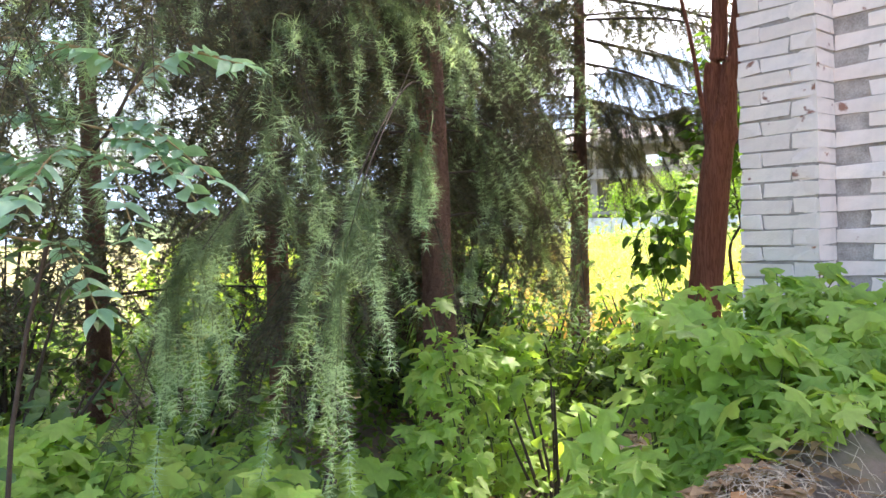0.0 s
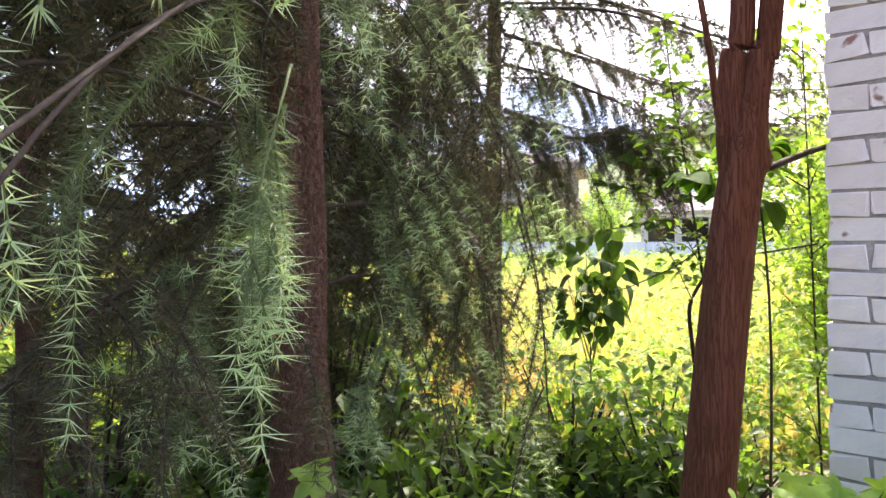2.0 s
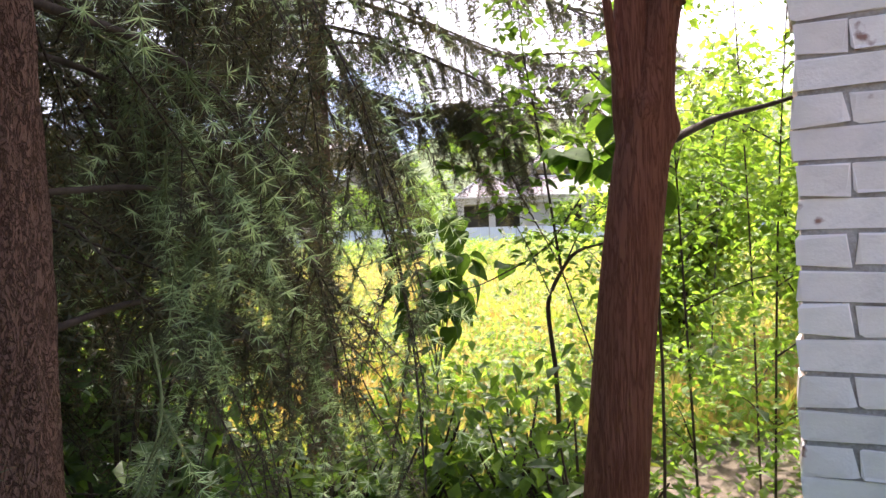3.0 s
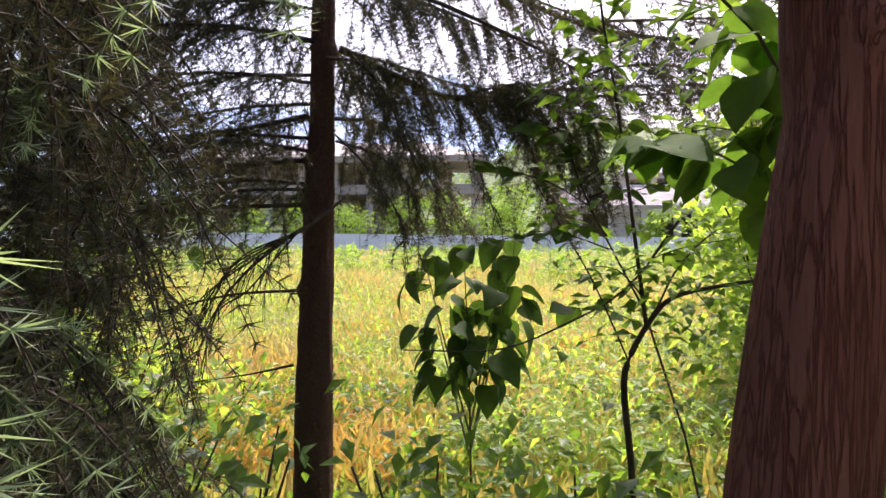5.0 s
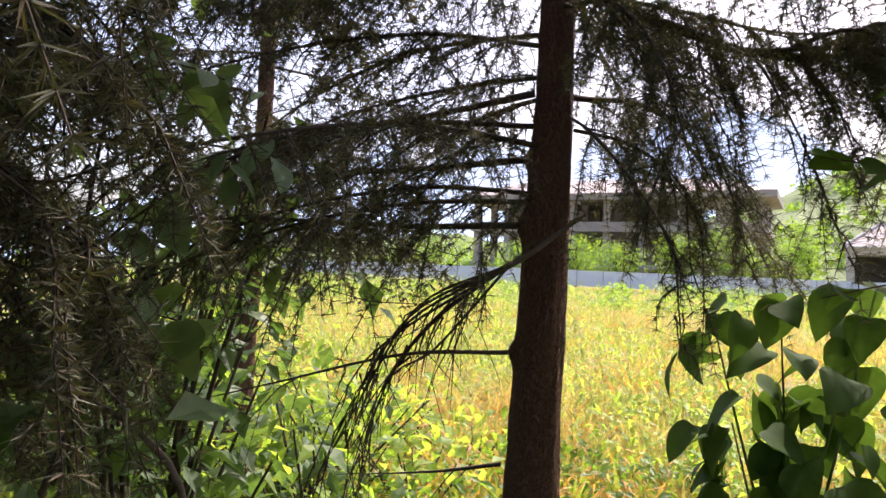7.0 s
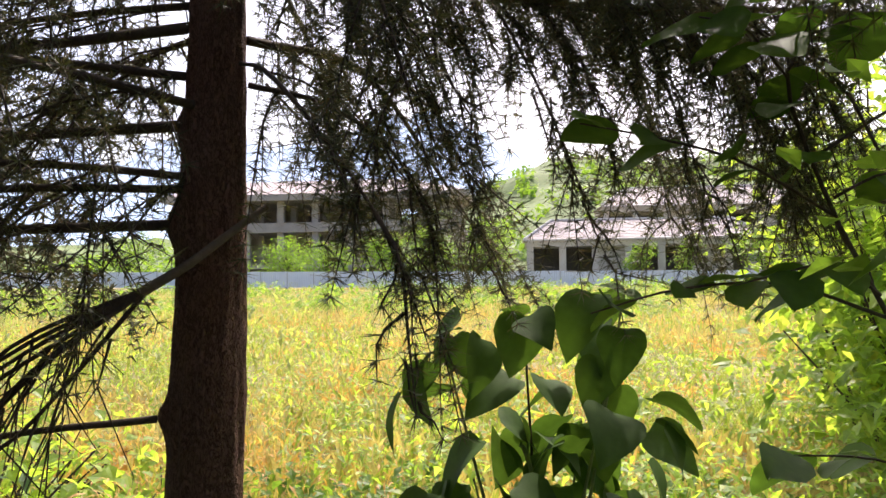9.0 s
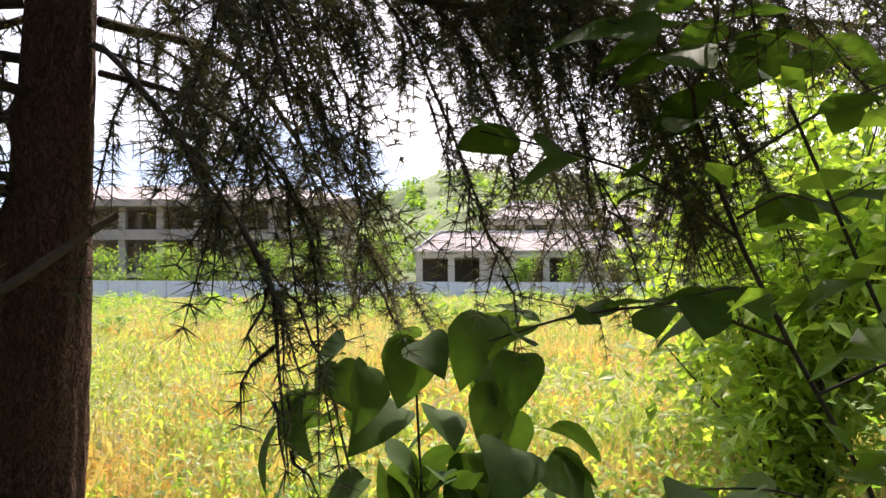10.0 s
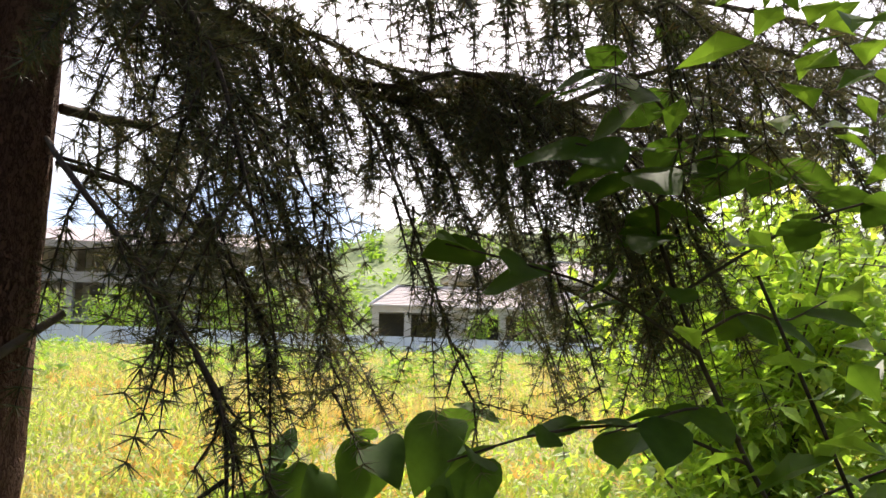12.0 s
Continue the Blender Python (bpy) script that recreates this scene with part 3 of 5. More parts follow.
def cedar_b():
    t = thing("cedar", (1.169, 5.956, height(1.169, 5.956)), "deodar cedar with scaly grey-brown trunk and bare lower limbs", "tree", "row of cedars")
    trunk(t, [(1.13, 5.95, 0.05), (1.15, 5.956, 1.0), (1.172, 5.956, 1.8), (1.19, 5.956, 2.5), (1.22, 5.956, 4.5), (1.25, 5.956, 8.0)], 0.088, 0.02, BARK_CEDAR, rough=0.0065, seg=64, rings=260,
          knot=[(3.1, 1.84, 0.035, 0.02), (3.1, 1.5, 0.03, 0.018), (3.0, 2.02, 0.03, 0.014), (0.1, 2.46, 0.035, 0.018)])
    rng = np.random.default_rng(23)
    right = dict(twigs=50, twig_len=0.30, hang=0.95, count=13, spacing=0.019, length=0.037, width=0.0021, start=0.06)
    limb(t, [(1.25, 5.93, 2.47), (1.5, 5.9, 2.36), (1.78, 5.86, 2.28), (2.43, 5.87, 2.34), (3.3, 5.9, 2.42)], 0.021, rng, **right)
    limb(t, [(1.25, 5.93, 2.95), (1.8, 5.9, 2.8), (2.4, 5.85, 2.62), (3.1, 5.8, 2.62), (3.9, 5.8, 2.66)], 0.018, rng, **{**right, "twigs": 58})
    limb(t, [(1.25, 5.93, 3.3), (1.9, 5.7, 3.1), (2.6, 5.6, 2.88), (3.3, 5.6, 2.84)], 0.02, rng, **right)
    limb(t, [(1.25, 5.9, 3.1), (1.7, 5.4, 2.95), (2.1, 5.2, 2.78), (2.6, 5.1, 2.6)], 0.016, rng, **{**right, "twigs": 40, "gap": 0.6})
    limb(t, [(1.24, 5.9, 2.75), (1.5, 5.65, 2.62), (1.85, 5.45, 2.42), (2.15, 5.35, 2.25)], 0.016, rng, **{**right, "twigs": 30, "gap": 0.5})
    limb(t, [(1.2, 5.9, 2.42), (1.3, 5.72, 2.36), (1.38, 5.6, 2.2), (1.42, 5.52, 2.0)], 0.01, rng, **{**right, "twigs": 16, "twig_len": 0.3, "gap": 0.5})
    limb(t, [(1.78, 5.86, 2.28), (1.95, 5.76, 2.32), (2.15, 5.66, 2.2), (2.32, 5.6, 1.98)], 0.009, rng, **{**right, "twigs": 24, "twig_len": 0.3})
    limb(t, [(2.0, 5.87, 2.3), (2.1, 5.97, 2.2), (2.2, 6.05, 2.02), (2.28, 6.1, 1.85)], 0.008, rng, **{**right, "twigs": 18, "twig_len": 0.3})
    limb(t, [(2.1, 5.86, 2.31), (2.35, 5.7, 2.42), (2.65, 5.55, 2.4), (2.95, 5.45, 2.25)], 0.009, rng, **{**right, "twigs": 26, "twig_len": 0.34})
    limb(t, [(1.24, 6.0, 2.2), (1.5, 6.15, 2.2), (1.75, 6.35, 2.0), (1.95, 6.5, 1.8)], 0.012, rng, **{**right, "twigs": 22, "twig_len": 0.38})
    limb(t, [(1.24, 5.95, 2.1), (1.36, 5.85, 2.05), (1.46, 5.75, 1.95), (1.52, 5.7, 1.8)], 0.008, rng, **{**right, "twigs": 12, "twig_len": 0.26, "gap": 0.4})
    limb(t, [(1.2, 6.0, 2.6), (1.35, 6.5, 2.55), (1.6, 7.1, 2.4), (1.75, 7.6, 2.2)], 0.014, rng, **{**right, "twigs": 26})
    # long boughs hanging towards the way, their ends in open rosettes
    hung = dict(twigs=14, twig_len=0.13, hang=0.7, count=13, spacing=0.017, length=0.036, width=0.0019, start=0.12, gap=0.3, flat=0.9)
    for pts in ([(1.22, 5.88, 2.12), (1.23, 5.5, 2.0), (1.305, 5.48, 1.905), (1.36, 5.48, 1.825), (1.41, 5.48, 1.752), (1.45, 5.5, 1.735)],
                [(1.36, 5.48, 1.825), (1.39, 5.47, 1.76), (1.40, 5.47, 1.66), (1.41, 5.47, 1.56)],
                [(1.41, 5.86, 2.36), (1.43, 5.76, 2.25), (1.49, 5.75, 2.1), (1.56, 5.75, 1.98), (1.61, 5.75, 1.86), (1.64, 5.75, 1.74)],
                [(1.66, 5.86, 2.30), (1.68, 5.77, 2.2), (1.74, 5.75, 2.07), (1.8, 5.75, 1.94), (1.84, 5.75, 1.83), (1.87, 5.75, 1.77)],
                [(1.9, 5.86, 2.29), (1.93, 5.72, 2.2), (1.99, 5.7, 2.05), (2.04, 5.7, 1.93), (2.085, 5.7, 1.83)],
                [(1.3, 5.9, 2.44), (1.34, 5.75, 2.3), (1.38, 5.68, 2.16), (1.40, 5.64, 2.02), (1.40, 5.62, 1.92)],
                [(1.53, 5.87, 2.35), (1.53, 5.78, 2.2), (1.55, 5.72, 2.08), (1.60, 5.7, 1.98)],
                [(1.78, 5.86, 2.28), (1.84, 5.8, 2.17), (1.87, 5.76, 2.05), (1.89, 5.74, 1.96)]):
        limb(t, pts, 0.005, rng, **(hung if pts[0][1] > 5.84 and pts[0][0] > 1.25 else {**hung, "twigs": 8, "shoot_gap": 0.13, "twig_len": 0.11}))
    # the thick dark mass where the main bough turns down
    for k in range(3):
        e = rng.normal(0, 0.05, 3)
        limb(t, [(1.66 + 0.08 * k, 5.84, 2.29), (1.9 + e[0], 5.74 + e[1], 2.27 + 0.03 * k), (2.11 + e[0], 5.7 + e[1], 2.15 + e[2]), (2.23 + e[0], 5.7 + e[1], 2.0 + e[2]), (2.27 + e[0], 5.7 + e[1], 1.9 + e[2])], 0.008, rng,
             **{**right, "twigs": 19, "twig_len": 0.2})
    for pts in ([(1.25, 5.93, 2.47), (1.5, 5.88, 2.40), (1.78, 5.86, 2.34), (2.1, 5.85, 2.38)], [(1.7, 5.88, 2.85), (2.1, 5.82, 2.7), (2.5, 5.78, 2.6), (2.9, 5.74, 2.56)], [(2.0, 5.87, 2.33), (2.5, 5.84, 2.38), (3.0, 5.82, 2.42), (3.5, 5.8, 2.48)]):
        limb(t, pts, 0.009, rng, **{**right, "twigs": 40, "twig_len": 0.26, "hang": 0.7})
    # upper boughs against the sky
    for pts in ([(1.25, 5.88, 2.66), (1.5, 5.72, 2.62), (1.8, 5.66, 2.52), (2.1, 5.62, 2.46)],
                [(2.2, 5.85, 2.64), (2.7, 5.8, 2.68), (3.2, 5.8, 2.74), (3.6, 5.8, 2.74)]):
        limb(t, pts, 0.010, rng, **{**right, "twigs": 34, "twig_len": 0.28, "gap": 0.5})
    # dead and half-bare limbs on the field side and to the left
    for z, pts in ((1.84, [(1.1, 5.96, 1.84), (0.8, 5.96, 1.83), (0.35, 6.0, 1.84), (-0.2, 6.05, 1.82)]), (2.02, [(1.12, 5.96, 2.02), (0.8, 6.0, 1.99), (0.4, 6.1, 1.97), (0.0, 6.2, 1.9)]),
                   (2.2, [(1.13, 5.96, 2.2), (0.85, 5.9, 2.12), (0.5, 5.85, 2.05), (0.2, 5.8, 1.95)])):
        limb(t, pts, 0.014, rng, twigs=26, twig_len=0.34, hang=0.4, count=11, spacing=0.022, start=0.25)
    limb(t, [(1.08, 5.94, 1.5), (0.79, 5.96, 1.48), (0.41, 6.08, 1.37), (0.07, 6.2, 1.27)], 0.009, rng, twigs=4, twig_len=0.2, count=2, spacing=0.05)
    limb(t, [(1.07, 5.96, 1.2), (0.9, 5.97, 1.17), (0.7, 5.98, 1.15)], 0.008, rng, twigs=2, twig_len=0.15, count=1, spacing=0.05)
    p = curve([(1.262, 5.875, 1.868), (1.2, 5.85, 1.82), (1.13, 5.845, 1.765), (1.06, 5.85, 1.722)], 10)
    part("torn_limb", *tube(p - np.array(t.location), np.linspace(0.006, 0.009, 10), 7), TWIG_GREY, t, "dead grey limb torn down across the trunk")
    for k in range(7):
        e = rng.normal(0, 0.05, 3)
        limb(t, [(1.075, 5.85, 1.732), (0.87 + e[0], 5.85, 1.59 + e[2] * 0.5), (0.74 + e[0], 5.86 + e[1], 1.4), (0.64 + e[0] * 1.5, 5.87 + e[1], 1.12 + e[2])], 0.006, rng,
             twigs=9, twig_len=0.16, hang=0.8, count=1, spacing=0.03, length=0.02)
    left = dict(twigs=26, twig_len=0.40, hang=0.6, count=9, spacing=0.024, width=0.0024)
    crown(t, lambda z: (1.18, 5.956), 1.85, 3.5, 23, 1.5, rng, azimuth=(118, 225), **left)
    crown(t, lambda z: (1.2, 5.956), 3.0, 7.6, 30, 2.1, rng, twigs=16, twig_len=0.55, count=5, spacing=0.05, length=0.06, width=0.011, fine=False)


def cedar_c():
    t = thing("cedar", (1.38, 3.63, height(1.38, 3.63)), "leaning tree with smooth red-brown trunk and a cut fork", "tree", "row of cedars")
    trunk(t, [(1.26, 3.69, 0.0), (1.315, 3.66, 0.8), (1.375, 3.63, 1.5), (1.42, 3.60, 1.9), (1.46, 3.563, 2.2), (1.485, 3.545, 2.36), (1.6, 3.5, 4.0), (1.65, 3.5, 7.5)], 0.094, 0.03, BARK_RED, rough=0.004, seg=56, rings=200,
          knot=[(4.0, 1.92, 0.035, 0.02), (5.6, 1.88, 0.04, 0.02), (3.4, 1.93, 0.025, 0.014)], freq=(14, 0.7), pinch=(1.9, 2.12, 0.74))
    p = curve([(1.41, 3.62, 1.78), (1.388, 3.62, 1.95), (1.394, 3.616, 2.2), (1.42, 3.602, 2.37), (1.45, 3.66, 3.4), (1.46, 3.7, 5.0)], 40)
    part("forked_stem", *tube(p - np.array(t.location), np.linspace(0.056, 0.028, 40), 24), BARK_RED, t, "second reddish stem rising from the fork")
    p = curve([(1.34, 3.60, 1.95), (1.315, 3.6, 2.1), (1.297, 3.6, 2.233), (1.235, 3.6, 2.54), (1.1, 3.6, 3.0)], 16)
    part("side_branch", *tube(p - np.array(t.location), np.linspace(0.014, 0.008, 16), 8), BARK_RED, t, "thin reddish branch curving upwards")
    p = curve([(1.49, 3.61, 1.84), (1.78, 3.72, 1.93), (2.1, 3.8, 2.0), (2.5, 3.9, 2.1)], 12)
    part("bare_limb", *tube(p - np.array(t.location), np.linspace(0.013, 0.006, 12), 6), TWIG, t, "thin dark bare limb")
    # crown out of view, its needles supposed, added to cast shade below
    rng = np.random.default_rng(31)
    crown(t, lambda z: (1.45, 3.55), 3.0, 7.2, 20, 2.0, rng, azimuth=(-20, 160), twigs=14, twig_len=0.5, count=5, spacing=0.05, length=0.06, width=0.012, fine=False)


def plain_cedar(x, y, seed, z0, reach, lean=0.0, dense=30, azimuth=(0, 360), radius=0.085, H=7.0, near=False, boughs=0):
    t = thing("cedar", (x, y, height(x, y)), "dense deodar cedar with dark foliage hanging low", "tree", "row of cedars")
    trunk(t, [(x, y, 0.02), (x + lean * 0.4, y, 1.2), (x + lean, y, 2.8), (x + lean, y, H)], radius, 0.02, BARK_CEDAR, seg=24, rings=70)
    rng = np.random.default_rng(seed)
    crown(t, lambda z: (x + lean * min(1, z / 2.8), y), z0, H - 0.4, dense, reach, rng, azimuth=azimuth,
          **(dict(twigs=24, twig_len=0.42, hang=0.7, count=8, spacing=0.022, length=0.036, width=0.004, gap=0.3, fine=False) if near else dict(twigs=18, twig_len=0.5, hang=0.65, count=6, spacing=0.038, length=0.048, width=0.011, fine=False)))
    for k in range(boughs):          # long low boughs reaching towards the way
        z, e = 1.85 + 0.22 * k, rng.normal(0, 0.06, 2)
        limb(t, [(x, y, z), (x + 0.25, y - 0.03, z + 0.05), (x + 0.48, y - 0.08 + e[0], z), (x + 0.68, y - 0.12 + e[1], z - 0.14)], 0.009, rng, twigs=34, twig_len=0.36, hang=0.8, count=11, spacing=0.022, width=0.0032, gap=0.25)


cedar_a()
cedar_b()
cedar_c()
plain_cedar(-0.48, 8.35, 41, 1.8, 1.7, 0.12, 36, radius=0.1)
# supposed cedars from here on, added to fill and darken the left side
plain_cedar(-2.0, 4.3, 42, 1.0, 2.0, 0.0, 34)
plain_cedar(-1.9, 7.2, 43, 1.3, 1.9, 0.0, 36)
plain_cedar(-3.8, 5.9, 44, 0.9, 2.1, 0.0, 26)
plain_cedar(-3.6, 2.9, 45, 0.6, 2.0, 0.0, 30)
plain_cedar(-2.6, 3.1, 48, 0.5, 1.5, 0.0, 26, H=5.0)
plain_cedar(-0.95, 4.25, 50, 1.35, 1.0, 0.0, 18, radius=0.05, H=4.4, near=True)
# supposed small tree, added to thicken the dark foliage by the way
plain_cedar(-0.12, 5.0, 47, 1.0, 0.8, 0.0, 28, radius=0.045, H=3.9, near=True, boughs=4)
plain_cedar(-1.2, 5.6, 49, 1.5, 1.4, 0.0, 30, H=5.0)

# ---- leaves and plants ----
def half_width(kind, u):
    """Half the width of a leaf of length 1 at u, from base to tip."""
    if kind == "heart":
        return 0.45 * math.sin(math.pi * u ** 0.58) ** 0.85 if 0 < u < 1 else 0.0
    if kind == "oval":
        return 0.34 * math.sin(math.pi * u ** 0.88) ** 0.8 if 0 < u < 1 else 0.0
    return 0.17 * math.sin(math.pi * u ** 0.8) ** 0.9 if 0 < u < 1 else 0.0


def blade(kind, length, droop=0.25, fold=0.25, seed=0, wave=0.03):
    """A leaf blade along +y: a folded, drooping strip with the outline of its kind."""
    rng = random.Random(seed)
    n = 12
    ph, skew = rng.uniform(0, 6.28), rng.uniform(-0.06, 0.06)
    v, f = [], []
    for i in range(n + 1):
        u = 0.5 - 0.5 * math.cos(math.pi * i / n)
        w = half_width(kind, u) * (1 + (0.03 if kind == "oval" else 0.012) * (1 if i % 2 else -1))
        for s in (-1, -0.5, 0, 0.5, 1):
            back = -0.10 * length * abs(s) * (1 - u / 0.3) * min(1, u * 20) if kind == "heart" and u < 0.3 else 0
            lift = abs(s) * w * fold + wave * abs(s) * math.sin(ph + 7 * u + 1.5 * s)
            v.append(((s * w + skew * u * u) * length, length * u + back, length * (lift - droop * u * u)))
    for i in range(n):
        for j in range(4):
            a = i * 5 + j
            f.append((a, a + 1, a + 6, a + 5))
    return np.array(v), np.array(f)


def lobed_blade(size, seed=0, lobes=5, per=4):
    """A palmate leaf with pointed lobes, like hop: a fan of narrow blades grown together."""
    rng = random.Random(seed)
    v, f = [(0, 0, 0)], []
    k = lobes * per
    for i in range(k + 1):
        a = radians(-140 + 280 * i / k)
        ph = (i / k * lobes) % 1.0
        tip = 1 - abs(ph - 0.5) * 2
        lob = abs(i / k - 0.5) * 2
        r = size * (0.45 + 0.48 * tip ** 0.9) * (1 - 0.42 * lob) * rng.uniform(0.92, 1.06)
        v.append((math.sin(a) * r, math.cos(a) * r + size * 0.12, -0.3 * r * r / size + 0.12 * size * (tip - 0.5) * 0.5 + rng.uniform(-0.03, 0.03) * size))
    for i in range(1, k + 1):
        f.append((0, i + 1, i))
    return np.array(v), np.array(f)


def leaf_set(name, mat, makers):
    out = []
    for v, f in makers:
        me = tri_mesh(name, v, f, True)
        me.materials.append(mat)
        out.append(me)
    return out


HEARTS = leaf_set("heart_leaf", LEAF_HEART, [blade("heart", 0.115 + 0.01 * i, 0.3 + 0.05 * i, 0.18, i) for i in range(4)])
CLIMBER_LEAVES = leaf_set("leaf", foliage("climber_leaf", (0.045, 0.10, 0.02), (0.10, 0.19, 0.04), 0.4, 0.7, island=False, shine=0.08), [blade("heart", 0.11 + 0.01 * i, 0.2, 0.15, 40 + i) for i in range(3)])
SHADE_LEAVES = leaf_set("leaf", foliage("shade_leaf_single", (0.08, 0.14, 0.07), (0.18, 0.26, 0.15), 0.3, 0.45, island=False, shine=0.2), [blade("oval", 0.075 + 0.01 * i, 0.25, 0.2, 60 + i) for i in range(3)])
SERRATES = leaf_set("leaf", LEAF_TWIG, [blade("oval", 0.105 + 0.008 * i, 0.15, 0.15, 5 + i) for i in range(4)])
LOBED = leaf_set("lobed_leaf", LEAF_HOP_OB, [lobed_blade(0.066 + 0.008 * i, i, 3 if i == 2 else 5) for i in range(5)])
LEAFLETS = leaf_set("leaflet", LEAF_PINNATE, [blade("lance", 0.075, 0.2, 0.2, 11), blade("oval", 0.055, 0.15, 0.2, 12), blade("lance", 0.06, 0.1, 0.3, 13)])


def put_leaf(parent, meshes, at, heading, dip, roll, rng, scale=1.0, name="leaf"):
    """One leaf: heading and dip in degrees say where its tip points."""
    ob = new(name, rng.choice(meshes))
    ob.parent = parent
    rel = Vector(at) - parent.location
    ob.matrix_local = Matrix.Translation(rel) @ Euler((radians(-dip), radians(roll), radians(heading))).to_matrix().to_4x4() @ Matrix.Scale(scale * rng.uniform(0.85, 1.12), 4)
    return ob


def stem(parent, pts, r0, r1, mat, name="stem", n=12, seg=6):
    p = curve(pts, n)
    part(name, *tube(p - np.array(parent.location), np.linspace(r0, r1, n), seg), mat, parent)
    return p


def scatter(name, at, heading, dip, roll, size, template, mat, label, category, parent=None):
    """Many small leaves in one mesh."""
    tv, tf = template
    n = len(at)
    ch, sh, cd, sd, cr, sr = np.cos(heading), np.sin(heading), np.cos(-dip), np.sin(-dip), np.cos(roll), np.sin(roll)
    zero, one = np.zeros(n), np.ones(n)
    rz = np.stack([ch, -sh, zero, sh, ch, zero, zero, zero, one], 1).reshape(n, 3, 3)
    rx = np.stack([one, zero, zero, zero, cd, -sd, zero, sd, cd], 1).reshape(n, 3, 3)
    ry = np.stack([cr, zero, sr, zero, one, zero, -sr, zero, cr], 1).reshape(n, 3, 3)
    m = rz @ rx @ ry
    v = np.einsum("nij,kj->nki", m, tv) * np.asarray(size)[:, None, None] + np.asarray(at)[:, None, :]
    f = tf[None] + (np.arange(n) * len(tv))[:, None, None]
    me = tri_mesh(name, v.reshape(-1, 3), f.reshape(-1, tf.shape[1]), False)
    ob = link(name, me, mat, parent)
    if parent:
        ob.location = -parent.location
        tagged(ob, label, kind="stuff")
    else:
        tagged(ob, label, category, kind="stuff")
    return ob


LOW_OVAL = (np.array([(0, 0, 0), (-0.28, 0.45, 0.08), (0, 0.5, 0), (0.28, 0.45, 0.08), (0, 1, -0.12)], float), np.array([(0, 2, 1), (0, 3, 2), (1, 2, 4), (2, 3, 4)]))
LOW_LANCE = (np.array([(0, 0, 0), (-0.14, 0.4, 0.04), (0.14, 0.4, 0.04), (0, 1, -0.2)], float), np.array([(0, 2, 1), (1, 2, 3)]))
BLADE = (np.array([(-0.012, 0, 0), (0.012, 0, 0), (0.004, 0.6, 0.03), (0, 1, -0.12)], float), np.array([(0, 1, 2), (0, 2, 3)]))


def heart_plant():
    rng = random.Random(5)
    t = thing("mulberry_sapling", (1.83, 5.96, height(1.83, 5.96)), "slender sapling with large dark heart-shaped leaves", "sapling")
    tips = [stem(t, [(1.83, 5.96, 0.2), (1.82, 5.95, 0.7), (1.81, 5.95, 1.2), (1.78, 5.93, 1.66)], 0.006, 0.002, TWIG)]
    for dx, dy, z0, z1 in ((0.20, -0.02, 0.8, 1.70), (-0.2, 0.03, 0.85, 1.62), (0.06, -0.16, 0.9, 1.5), (-0.17, -0.06, 0.75, 1.35), (0.18, 0.14, 0.8, 1.4)):
        tips.append(stem(t, [(1.82, 5.95, z0), (1.82 + dx * 0.6, 5.95 + dy * 0.6, (z0 + z1) / 2 + 0.06), (1.82 + dx, 5.95 + dy, z1)], 0.005, 0.002, STEM_GREEN, "side_stem"))
    for p in tips:
        high = [q for q in p if q[2] > 1.08]
        for k in range(18):
            q = high[int(k * len(high) / 18)]
            a = rng.uniform(0, 360)
            off = Vector((-math.sin(radians(a)), math.cos(radians(a)), 0)) * rng.uniform(0.03, 0.13)
            put_leaf(t, HEARTS, Vector(q) + off, a, rng.uniform(10, 70), rng.uniform(-30, 30), rng, rng.uniform(0.7, 1.05), "heart_leaf")
    for p in tips[:3]:
        for k in range(3):
            put_leaf(t, HEARTS, p[-1], rng.uniform(0, 360), rng.uniform(-40, 20), rng.uniform(-30, 30), rng, 0.45, "heart_leaf")


